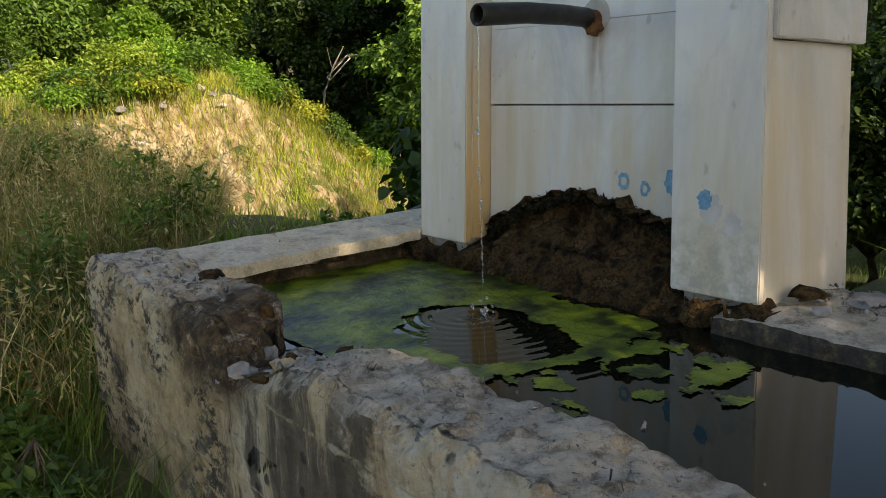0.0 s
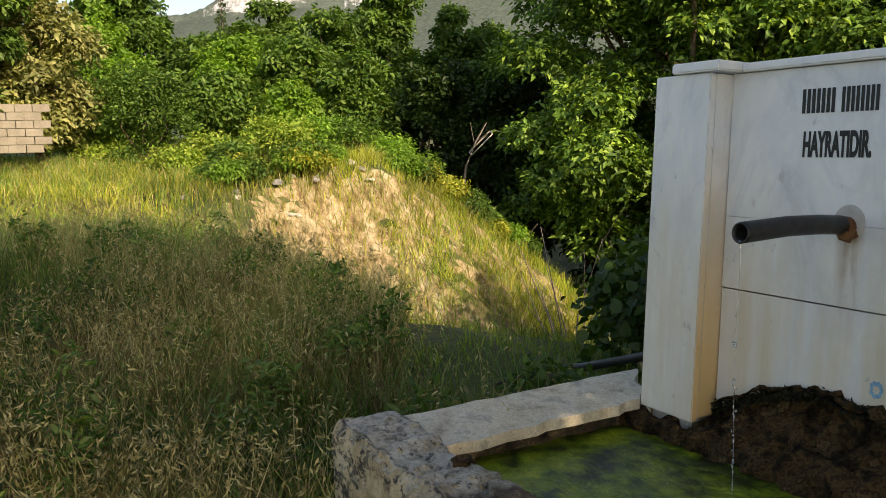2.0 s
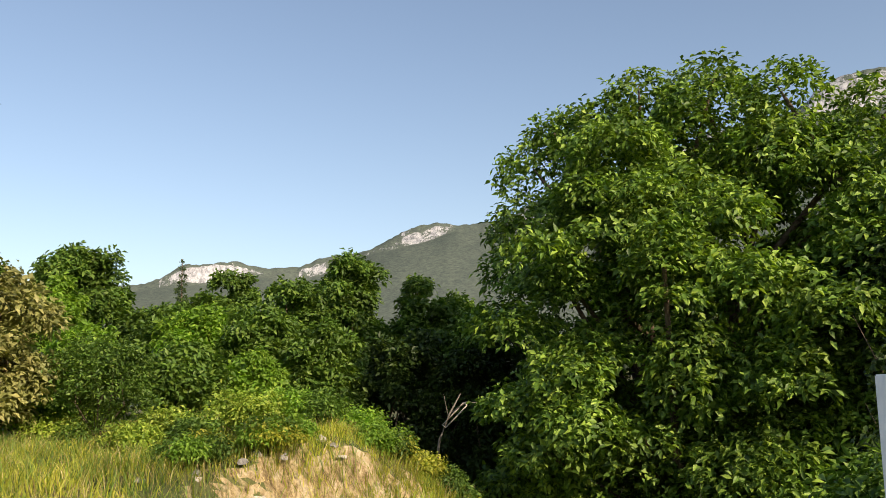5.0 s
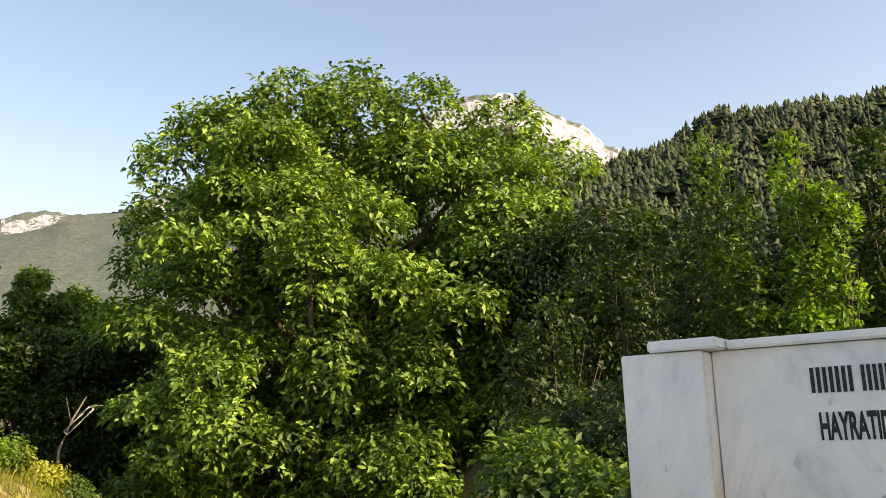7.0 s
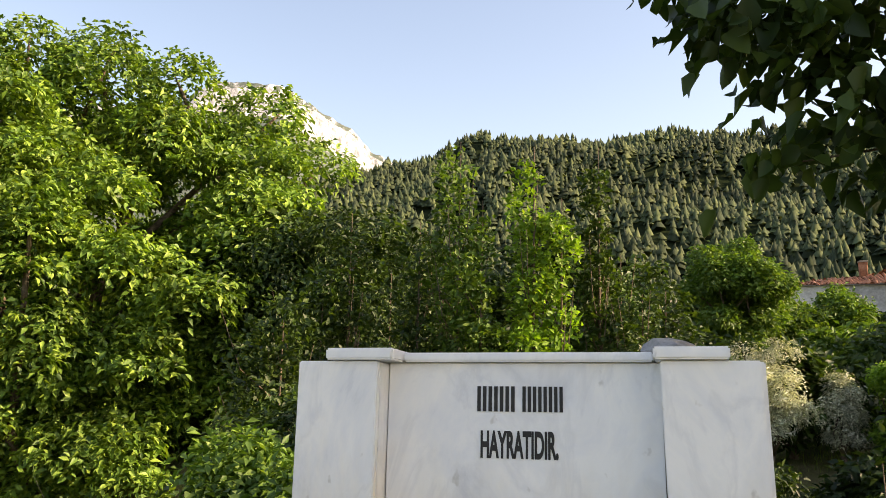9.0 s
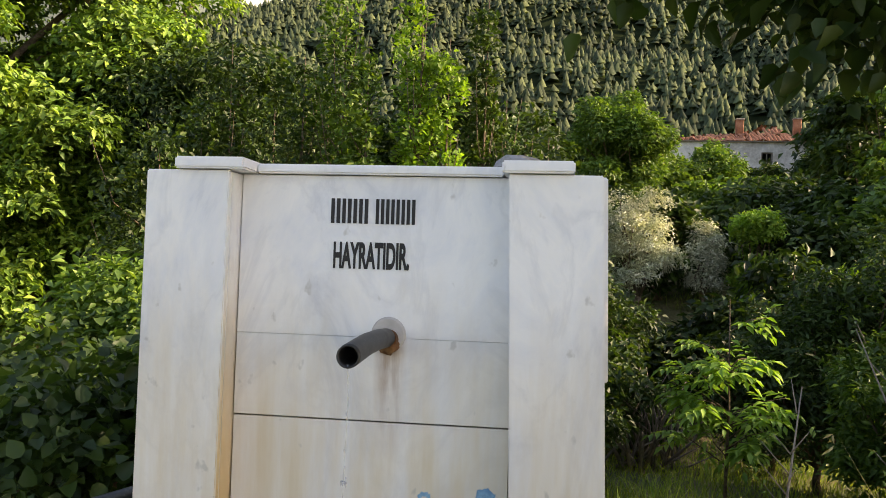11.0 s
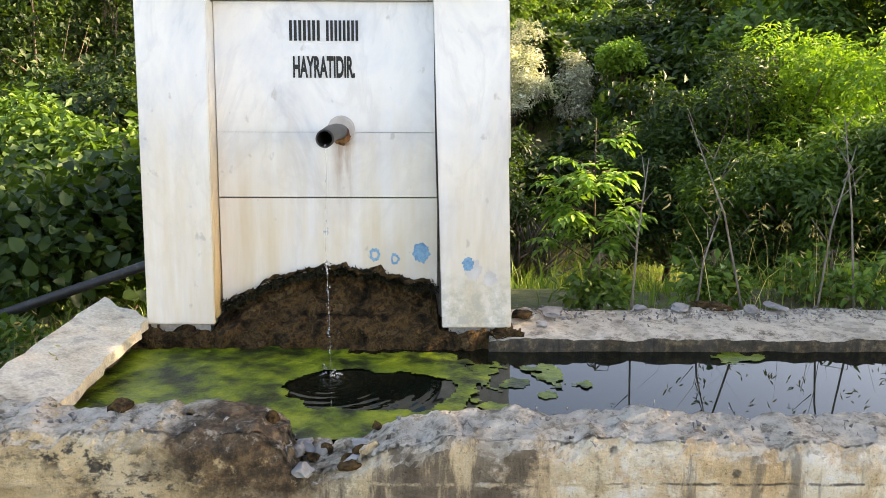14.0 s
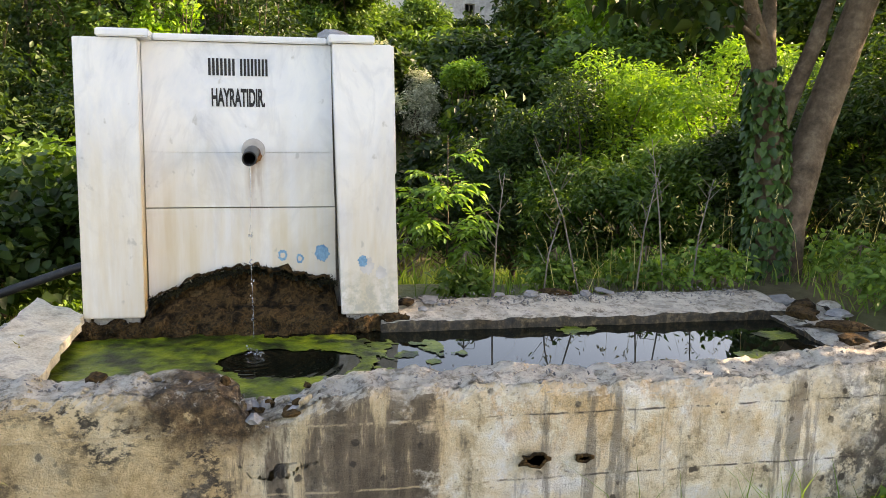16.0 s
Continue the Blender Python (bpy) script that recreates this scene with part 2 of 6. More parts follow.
def marble_mat():
    """White marble with grey clouds and veins, ochre mineral stains below, a rust run under the spout and flaking at the foot."""
    m, nt, b = material("white_marble")
    X, Y, Z = xyz(nt)
    nX, nY, nZ = xyz(nt, "True Normal")
    vein = noise_out(nt, 2.2, 7, 0.62, (1, 1, 0.55), 1.2)
    col = ramp(nt, vein, [(0.28, (0.56, 0.59, 0.66)), (0.42, (0.76, 0.78, 0.82)), (0.56, (0.86, 0.86, 0.86)), (0.7, (0.74, 0.76, 0.80))])
    web = noise_out(nt, 2.6, 6, 0.6, (1, 1, 0.6), 0.8)
    col = mix(nt, times(nt, grey(nt, web, 0.46, 0.5), grey(nt, web, 0.5, 0.54, 1, 0), 0.16), col, (0.40, 0.42, 0.48))
    low = grey(nt, wobble(nt, Z, noise_out(nt, 3.0, 5, 0.6, (1.6, 1.6, 0.4)), -0.9), 0.72, 1.4, 1, 0)
    streak = grey(nt, noise_out(nt, 7, 5, 0.6, (1.5, 1.5, 0.12)), 0.35, 0.65, 0.4, 1)
    col = mix(nt, times(nt, low, streak, 0.92), col, (0.66, 0.56, 0.40))
    # the cheek that the spray keeps wet is deep ochre
    cheek = times(nt, grey(nt, nX, 0.5, 0.8), grey(nt, X, -0.2, -0.4), grey(nt, wobble(nt, Z, noise_out(nt, 6, 4), -0.6), 0.6, 1.6, 1, 0))
    col = mix(nt, times(nt, cheek, 0.85), col, (0.62, 0.40, 0.14))
    # rust run under the spout
    shift = nt.nodes.new("ShaderNodeMath")
    shift.operation = "ADD"
    shift.inputs[1].default_value = -0.075
    nt.links.new(X, shift.inputs[0])
    ab = nt.nodes.new("ShaderNodeMath")
    ab.operation = "ABSOLUTE"
    nt.links.new(wobble(nt, shift.outputs[0], noise_out(nt, 9, 3, 0.5, (1, 1, 0.4)), 0.0), ab.inputs[0])
    run = times(nt, grey(nt, ab.outputs[0], 0.018, 0.06, 1, 0), grey(nt, Z, 1.15, 1.58), grey(nt, Z, 1.60, 1.585), grey(nt, noise_out(nt, 22, 4, 0.6, (1, 1, 0.15)), 0.35, 0.6, 0.2, 1))
    col = mix(nt, times(nt, run, 0.95), col, (0.24, 0.11, 0.035))
    spots = grey(nt, noise_out(nt, 16, 3, 0.5, (1, 1, 0.7)), 0.68, 0.74, 0, 0.45)
    col = mix(nt, spots, col, (0.34, 0.32, 0.28))
    # flaked and mossy foot of the pillars
    foot = times(nt, grey(nt, wobble(nt, Z, noise_out(nt, 8, 4), -0.25), 0.72, 0.92, 1, 0), grey(nt, nY, -0.5, -0.8), grey(nt, X, 0.45, 0.52))
    flake = noise_out(nt, 15, 6, 0.7)
    col = mix(nt, times(nt, foot, grey(nt, flake, 0.44, 0.56), 0.6), col, ramp(nt, flake, [(0.45, (0.22, 0.20, 0.15)), (0.52, (0.50, 0.46, 0.30)), (0.6, (0.36, 0.36, 0.30))]))
    nt.links.new(col, b.inputs["Base Color"])
    b.inputs["Roughness"].default_value = 0.4
    bump(nt, b, mix(nt, 0.5, noise_out(nt, 40, 5), noise_out(nt, 5, 4)), 0.12, 0.004)
    return m


def concrete_mat():
    """Old cast concrete: ochre with black lichen at one end, grey and cream runs in the middle, flaking limewash at the other."""
    m, nt, b = material("weathered_concrete")
    X, Y, Z = xyz(nt)
    nX, nY, nZ = xyz(nt, "True Normal")
    broad, fine = noise_out(nt, 3.4, 10, 0.74), noise_out(nt, 24, 8, 0.75)
    ochre = ramp(nt, broad, [(0.36, (0.14, 0.11, 0.07)), (0.45, (0.52, 0.38, 0.20)), (0.55, (0.76, 0.60, 0.35)), (0.68, (0.80, 0.70, 0.50))])
    lich = times(nt, grey(nt, noise_out(nt, 14, 10, 0.8, (1, 1, 1.4)), 0.49, 0.54), grey(nt, noise_out(nt, 2.6, 4), 0.40, 0.52), 0.95)
    ochre = mix(nt, lich, ochre, (0.03, 0.028, 0.026))
    runs = noise_out(nt, 3.4, 9, 0.68, (1.6, 1.6, 0.22))
    middle = ramp(nt, runs, [(0.38, (0.13, 0.105, 0.075)), (0.46, (0.24, 0.19, 0.135)), (0.50, (0.66, 0.52, 0.32)), (0.58, (0.80, 0.70, 0.50)), (0.63, (0.24, 0.195, 0.145)), (0.7, (0.15, 0.125, 0.095))])
    middle = mix(nt, 0.5, middle, grey(nt, fine, 0.35, 0.65, 0.55, 1.25), "MULTIPLY")
    white = ramp(nt, noise_out(nt, 5, 8, 0.7), [(0.36, (0.30, 0.24, 0.15)), (0.44, (0.74, 0.64, 0.45)), (0.52, (0.84, 0.78, 0.64)), (0.6, (0.86, 0.85, 0.81)), (0.72, (0.70, 0.69, 0.67))])
    rust = times(nt, grey(nt, noise_out(nt, 3.0, 8, 0.75, (1.2, 1.2, 0.7)), 0.46, 0.54), grey(nt, wobble(nt, Z, broad, 0.3), 0.5, 0.8, 0.15, 1), grey(nt, X, 2.6, 1.7, 0.15, 1), 0.75)
    white = mix(nt, rust, white, ramp(nt, noise_out(nt, 16, 8, 0.8), [(0.4, (0.40, 0.26, 0.12)), (0.5, (0.68, 0.46, 0.22)), (0.62, (0.78, 0.60, 0.35))]))
    grim = times(nt, grey(nt, noise_out(nt, 6, 6, 0.65, (1.6, 1.6, 0.12)), 0.56, 0.62), 0.7)
    white = mix(nt, grim, white, (0.16, 0.145, 0.125))
    col = mix(nt, grey(nt, wobble(nt, X, broad, 0.5), 0.18, 0.30), ochre, middle)
    col = mix(nt, grey(nt, wobble(nt, X, noise_out(nt, 5, 8, 0.7), 1.4), 1.45, 1.6), col, white)
    far_end = times(nt, grey(nt, wobble(nt, X, noise_out(nt, 4, 8, 0.75), 1.2), 3.15, 3.35), grey(nt, noise_out(nt, 11, 8, 0.75), 0.42, 0.5), 0.9)
    col = mix(nt, far_end, col, (0.04, 0.037, 0.032))
    # brown, mossy streak where the water spills over the notch
    spill = times(nt, grey(nt, wobble(nt, X, noise_out(nt, 5, 8, 0.75), 0.7), -0.05, 0.12), grey(nt, wobble(nt, X, noise_out(nt, 6, 8, 0.75), 0.6), 0.50, 0.38), grey(nt, wobble(nt, Z, noise_out(nt, 4, 8, 0.75), 0.5), 0.72, 0.88), grey(nt, noise_out(nt, 12, 8, 0.8), 0.36, 0.46), 0.95)
    stain = ramp(nt, noise_out(nt, 18, 8, 0.8), [(0.38, (0.012, 0.009, 0.006)), (0.5, (0.075, 0.045, 0.02)), (0.6, (0.20, 0.13, 0.065))])
    # pits
    v = nd(nt, "ShaderNodeTexVoronoi", Scale=11.0, Randomness=1.0)
    nt.links.new(coords(nt), v.inputs["Vector"])
    pit = times(nt, grey(nt, wobble(nt, v.outputs["Distance"], noise_out(nt, 40, 4, 0.7), 0.3), 0.30, 0.36, 1, 0), grey(nt, noise_out(nt, 4, 3), 0.50, 0.56), 0.9)
    col = mix(nt, pit, col, (0.05, 0.042, 0.035))
    grit = grey(nt, noise_out(nt, 34, 10, 0.85), 0.58, 0.64, 0, 0.7)
    col = mix(nt, grit, col, (0.10, 0.075, 0.05))
    # crumbled joints of the casting boards: pale at one end, dark at the other
    for line in (0.643, 0.365):
        off = nt.nodes.new("ShaderNodeMath")
        off.operation = "SUBTRACT"
        nt.links.new(wobble(nt, Z, noise_out(nt, 9, 5, 0.6), 0.016), off.inputs[0])
        off.inputs[1].default_value = line + 0.008
        ab = nt.nodes.new("ShaderNodeMath")
        ab.operation = "ABSOLUTE"
        nt.links.new(off.outputs[0], ab.inputs[0])
        seam = times(nt, grey(nt, ab.outputs[0], 0.002, 0.006, 1, 0), grey(nt, noise_out(nt, 14, 8, 0.8), 0.44, 0.54), grey(nt, nY, -0.4, -0.7), grey(nt, Y, -1.0, -1.2), 0.9)
        col = mix(nt, seam, col, mix(nt, grey(nt, X, 0.95, 1.1), (0.62, 0.50, 0.32), (0.05, 0.042, 0.034)))
    # pebbles and mortar show where the crest is worn
    peb = nd(nt, "ShaderNodeTexVoronoi", Scale=34.0, Randomness=1.0)
    nt.links.new(coords(nt), peb.inputs["Vector"])
    cell = nt.nodes.new("ShaderNodeSeparateColor")
    nt.links.new(peb.outputs["Color"], cell.inputs["Color"])
    stones = ramp(nt, cell.outputs["Red"], [(0.0, (0.20, 0.16, 0.11)), (0.35, (0.34, 0.29, 0.21)), (0.6, (0.46, 0.41, 0.32)), (0.8, (0.52, 0.44, 0.30)), (1.0, (0.66, 0.61, 0.50))])
    paste = ramp(nt, noise_out(nt, 13, 10, 0.8), [(0.34, (0.06, 0.05, 0.04)), (0.42, (0.26, 0.22, 0.17)), (0.5, (0.66, 0.60, 0.50)), (0.6, (0.78, 0.73, 0.63)), (0.7, (0.40, 0.32, 0.22))])
    crest = mix(nt, grey(nt, noise_out(nt, 5, 6, 0.7), 0.52, 0.60, 0, 0.6), paste, stones)
    worn = grey(nt, noise_out(nt, 6, 6, 0.7), 0.52, 0.60, 0, 0.35)
    col = mix(nt, worn, col, mix(nt, 0.6, col, stones))
    col = mix(nt, times(nt, grey(nt, wobble(nt, nZ, noise_out(nt, 18, 8, 0.8), 0.9), 0.85, 1.15), 0.85), col, crest)
    col = mix(nt, spill, col, stain)
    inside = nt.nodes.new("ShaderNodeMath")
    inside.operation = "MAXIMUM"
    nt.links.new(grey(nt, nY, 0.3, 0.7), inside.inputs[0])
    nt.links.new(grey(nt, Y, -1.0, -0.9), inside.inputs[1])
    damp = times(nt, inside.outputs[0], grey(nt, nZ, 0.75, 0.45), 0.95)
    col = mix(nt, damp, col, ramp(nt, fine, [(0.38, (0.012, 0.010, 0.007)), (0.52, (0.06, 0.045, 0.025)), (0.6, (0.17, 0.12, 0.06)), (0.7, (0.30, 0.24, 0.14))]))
    speck = grey(nt, noise_out(nt, 60, 6, 0.8), 0.60, 0.66, 0, 0.8)
    col = mix(nt, speck, col, (0.04, 0.036, 0.03))
    nt.links.new(col, b.inputs["Base Color"])
    b.inputs["Roughness"].default_value = 0.9
    bump(nt, b, mix(nt, 0.35, noise_out(nt, 20, 12, 0.82), noise_out(nt, 110, 4)), 1.0, 0.03)
    return m


def ground_mat():
    m, nt, b = material("soil_and_turf")
    n = noise_out(nt, 0.5, 7, 0.65)
    col = ramp(nt, n, [(0.35, (0.05, 0.07, 0.02)), (0.5, (0.10, 0.11, 0.03)), (0.62, (0.16, 0.13, 0.06)), (0.75, (0.10, 0.075, 0.045))])
    # bare earth where the ground is steep
    g = nt.nodes.new("ShaderNodeNewGeometry")
    up = nt.nodes.new("ShaderNodeSeparateXYZ")
    nt.links.new(g.outputs["True Normal"], up.inputs["Vector"])
    bare = grey(nt, wobble(nt, up.outputs["Z"], noise_out(nt, 2.5, 6, 0.7), 0.3), 0.76, 0.86, 1, 0)
    earth = ramp(nt, noise_out(nt, 3.2, 10, 0.8, (1, 1, 0.45)), [(0.34, (0.06, 0.04, 0.02)), (0.44, (0.24, 0.17, 0.08)), (0.53, (0.41, 0.32, 0.18)), (0.62, (0.50, 0.43, 0.30)), (0.72, (0.28, 0.20, 0.10))])
    col = mix(nt, bare, col, earth)
    nt.links.new(mix(nt, 0.5, col, grey(nt, noise_out(nt, 14, 6, 0.7), 0.3, 0.7, 0.4, 1.4), "MULTIPLY"), b.inputs["Base Color"])
    b.inputs["Roughness"].default_value = 0.95
    bump(nt, b, noise_out(nt, 6, 8, 0.7), 0.8, 0.08)
    return m


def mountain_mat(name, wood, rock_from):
    """Wooded slopes, pale limestone where steep; the rock's blue-grey stands for haze."""
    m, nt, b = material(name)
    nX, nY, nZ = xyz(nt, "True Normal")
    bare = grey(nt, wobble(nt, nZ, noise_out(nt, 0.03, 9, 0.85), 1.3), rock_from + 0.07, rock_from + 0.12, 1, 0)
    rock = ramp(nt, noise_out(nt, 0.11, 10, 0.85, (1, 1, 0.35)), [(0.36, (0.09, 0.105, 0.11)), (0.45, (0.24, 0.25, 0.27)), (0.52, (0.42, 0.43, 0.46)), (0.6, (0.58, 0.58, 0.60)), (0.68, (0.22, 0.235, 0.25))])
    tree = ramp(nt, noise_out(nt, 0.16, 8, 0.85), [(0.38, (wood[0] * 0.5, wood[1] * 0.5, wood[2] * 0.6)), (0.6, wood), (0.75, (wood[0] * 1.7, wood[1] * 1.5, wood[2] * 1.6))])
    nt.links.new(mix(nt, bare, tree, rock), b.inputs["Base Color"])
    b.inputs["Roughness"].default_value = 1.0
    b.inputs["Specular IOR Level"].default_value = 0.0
    return m


def water_mat():
    m, nt, b = material("dark_water")
    b.inputs["Base Color"].default_value = (0.006, 0.008, 0.005, 1)
    b.inputs["Roughness"].default_value, b.inputs["IOR"].default_value = 0.02, 1.33
    # rings from the falling jet die out with distance
    g = nt.nodes.new("ShaderNodeNewGeometry")
    d = nt.nodes.new("ShaderNodeVectorMath")
    d.operation = "DISTANCE"
    nt.links.new(g.outputs["Position"], d.inputs[0])
    d.inputs[1].default_value = (0.062, -0.56, 0.65)
    w = nt.nodes.new("ShaderNodeMath")
    w.operation = "MULTIPLY"
    nt.links.new(d.outputs["Value"], w.inputs[0])
    w.inputs[1].default_value = 130
    s = nt.nodes.new("ShaderNodeMath")
    s.operation = "SINE"
    nt.links.new(w.outputs[0], s.inputs[0])
    fade = grey(nt, d.outputs["Value"], 0.05, 0.75, 1, 0)
    h = mix(nt, 1.0, mix(nt, 1.0, s.outputs[0], fade, "MULTIPLY"), grey(nt, noise_out(nt, 7, 3), 0.3, 0.7), "MULTIPLY")
    h = mix(nt, 0.12, h, noise_out(nt, 3.0, 3))
    bump(nt, b, h, 0.12, 0.01)
    return m


M_MARBLE, M_CONC, M_GROUND, M_WATER = marble_mat(), concrete_mat(), ground_mat(), water_mat()
M_MORTAR = rough_mat("damp_mortar", [(0.34, (0.006, 0.005, 0.003)), (0.44, (0.035, 0.022, 0.010)), (0.52, (0.115, 0.068, 0.026)), (0.58, (0.030, 0.018, 0.008)), (0.64, (0.15, 0.095, 0.042)), (0.75, (0.05, 0.038, 0.02))], 11, 0.92, 80, 1.0, 0.04, 0.0, 0.15)
M_SLAB = rough_mat("worn_limestone", [(0.3, (0.26, 0.22, 0.17)), (0.42, (0.56, 0.48, 0.35)), (0.55, (0.68, 0.61, 0.47)), (0.64, (0.44, 0.38, 0.30)), (0.75, (0.64, 0.57, 0.44))], 8, 0.85, 90, 0.8, 0.012)
M_STONE = rough_mat("grey_stone", [(0.3, (0.12, 0.115, 0.11)), (0.5, (0.27, 0.26, 0.25)), (0.7, (0.42, 0.41, 0.40))], 5, 0.9, 50, 0.7, 0.01)
M_PIPE = rough_mat("black_plastic_pipe", [(0.3, (0.012, 0.012, 0.013)), (0.6, (0.03, 0.029, 0.028)), (0.72, (0.10, 0.085, 0.07))], 18, 0.45, 120, 0.25, 0.002)
M_RUST = rough_mat("rusty_iron", [(0.3, (0.06, 0.025, 0.012)), (0.5, (0.17, 0.07, 0.025)), (0.7, (0.26, 0.14, 0.06))], 20, 0.85, 90, 0.6, 0.004)
M_GROUT = rough_mat("pale_mortar", [(0.3, (0.34, 0.31, 0.26)), (0.6, (0.52, 0.48, 0.41))], 18, 0.9, 90, 0.6, 0.006)
M_BLACK = rough_mat("black_paint", [(0.3, (0.008, 0.008, 0.009)), (0.7, (0.02, 0.02, 0.022))], 20, 0.5, 120, 0.1, 0.001)
M_BLUE = rough_mat("blue_paint", [(0.35, (0.10, 0.26, 0.44)), (0.6, (0.22, 0.42, 0.58))], 25, 0.7, 120, 0.2, 0.001)
M_ALGAE = rough_mat("green_algae", [(0.36, (0.008, 0.015, 0.002)), (0.43, (0.03, 0.05, 0.004)), (0.50, (0.095, 0.14, 0.007)), (0.58, (0.17, 0.22, 0.010)), (0.70, (0.27, 0.31, 0.02))], 7.0, 0.4, 38, 1.0, 0.015)
M_BARK = rough_mat("brown_bark", [(0.3, (0.05, 0.035, 0.022)), (0.5, (0.13, 0.095, 0.065)), (0.7, (0.22, 0.17, 0.12))], 9, 0.95, 40, 1.0, 0.02)
M_TWIG = rough_mat("grey_dead_wood", [(0.3, (0.12, 0.10, 0.085)), (0.6, (0.26, 0.23, 0.20))], 9, 0.95, 40, 0.8, 0.01)
M_PLASTER = rough_mat("old_whitewash", [(0.3, (0.38, 0.34, 0.30)), (0.5, (0.60, 0.57, 0.54)), (0.7, (0.72, 0.70, 0.68))], 0.8, 0.9, 8, 0.4, 0.02)
M_TILE = rough_mat("clay_roof_tiles", [(0.3, (0.14, 0.06, 0.035)), (0.5, (0.30, 0.12, 0.06)), (0.7, (0.42, 0.22, 0.13))], 1.2, 0.9, 9, 0.5, 0.03)
M_BLOCK = rough_mat("concrete_blocks", [(0.3, (0.19, 0.165, 0.13)), (0.6, (0.28, 0.25, 0.20))], 2, 0.9, 30, 0.5, 0.01)
M_DARK = rough_mat("dark_room_inside", [(0.3, (0.012, 0.011, 0.01)), (0.7, (0.03, 0.027, 0.024))], 2, 0.9, 20, 0.2, 0.01)
L_WALNUT = leaf_mat("walnut_leaves", [(0.0, (0.040, 0.090, 0.014)), (0.5, (0.13, 0.24, 0.034)), (1.0, (0.30, 0.43, 0.07))], 0.28)
# dark, mid and bright greens; on some plants they stand for shade or sun
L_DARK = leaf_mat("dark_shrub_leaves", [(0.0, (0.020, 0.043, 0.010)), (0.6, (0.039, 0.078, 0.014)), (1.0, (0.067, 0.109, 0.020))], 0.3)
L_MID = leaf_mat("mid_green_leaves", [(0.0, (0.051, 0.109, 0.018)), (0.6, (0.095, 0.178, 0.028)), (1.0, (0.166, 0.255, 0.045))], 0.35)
L_BRIGHT = leaf_mat("bright_green_leaves", [(0.0, (0.112, 0.225, 0.025)), (0.6, (0.188, 0.338, 0.044)), (1.0, (0.288, 0.425, 0.062))], 0.45)
L_OLIVE = leaf_mat("silver_olive_leaves", [(0.0, (0.26, 0.29, 0.20)), (0.6, (0.48, 0.50, 0.39)), (1.0, (0.70, 0.70, 0.60))], 0.2)
L_DRYTREE = leaf_mat("khaki_leaves", [(0.0, (0.150, 0.170, 0.055)), (0.6, (0.26, 0.27, 0.095)), (1.0, (0.40, 0.38, 0.15))], 0.3)
L_PINE = leaf_mat("pine_needles", [(0.0, (0.030, 0.046, 0.022)), (0.6, (0.056, 0.080, 0.034)), (1.0, (0.12, 0.15, 0.06))], 0.15, 0.9, 0.02)
L_GRASS = leaf_mat("green_grass", [(0.0, (0.079, 0.158, 0.023)), (0.5, (0.142, 0.236, 0.040)), (1.0, (0.268, 0.331, 0.079))], 0.3)
L_STRAW = leaf_mat("straw_grass", [(0.0, (0.23, 0.18, 0.07)), (0.5, (0.42, 0.34, 0.145)), (1.0, (0.68, 0.57, 0.30))], 0.3)
L_FRESH = leaf_mat("fresh_grass", [(0.0, (0.14, 0.24, 0.03)), (0.5, (0.24, 0.34, 0.045)), (1.0, (0.38, 0.44, 0.08))], 0.35)
L_BROWN = leaf_mat("reddish_dry_grass", [(0.0, (0.156, 0.085, 0.039)), (0.6, (0.260, 0.156, 0.065)), (1.0, (0.364, 0.247, 0.117))], 0.25)
L_YELLOW = leaf_mat("yellow_flowering_herbs", [(0.0, (0.18, 0.24, 0.026)), (0.5, (0.33, 0.36, 0.05)), (1.0, (0.52, 0.49, 0.08))], 0.4)
L_SAP = leaf_mat("sapling_leaves", [(0.0, (0.11, 0.23, 0.035)), (0.6, (0.18, 0.32, 0.055)), (1.0, (0.28, 0.42, 0.09))], 0.4)
L_VINE = leaf_mat("vine_leaves", [(0.0, (0.020, 0.046, 0.010)), (0.6, (0.042, 0.086, 0.015)), (1.0, (0.08, 0.135, 0.024))], 0.35)
L_IVY = leaf_mat("ivy_leaves", [(0.0, (0.022, 0.054, 0.014)), (0.6, (0.042, 0.090, 0.022)), (1.0, (0.072, 0.132, 0.030))], 0.2, 0.35)
M_MOSS = leaf_mat("black_moss", [(0.0, (0.008, 0.008, 0.005)), (0.6, (0.02, 0.02, 0.01)), (1.0, (0.05, 0.045, 0.015))], 0.1, 0.8)

# ---------------- ground ----------------
FIELD = 1.7                       # how much farther the field beyond the near meadow lies than on the plan below
FX, FY, FZ = 1.9, -2.6, 2.0
R_PLAN, R_TRUE = [0, 8, 9, 9000], [0, 8, 9 * FIELD, 9000 * FIELD]


def field_share(dx, dy):
    return 1 - sstep(np.degrees(np.arctan2(dx, dy)), -46, -30)


def stretched(x, y):
    """From the plan to the place: points of the far field move out from the trough; also by how much."""
    dx, dy = np.asarray(x, float) - FX, np.asarray(y, float) - FY
    r = np.maximum(np.hypot(dx, dy), 1e-6)
    k = 1 + field_share(dx, dy) * (np.interp(r, R_PLAN, R_TRUE) / r - 1)
    return FX + dx * k, FY + dy * k, k


def height(x, y):
    """The lie of the land, with the far field drawn out from the plan."""
    dx, dy = np.asarray(x, float) - FX, np.asarray(y, float) - FY
    r = np.maximum(np.hypot(dx, dy), 1e-6)
    k = 1 / (1 + field_share(dx, dy) * (np.interp(r, R_TRUE, R_PLAN) / r - 1))
    return FZ + (plan_height(FX + dx / k, FY + dy / k) - FZ) * k


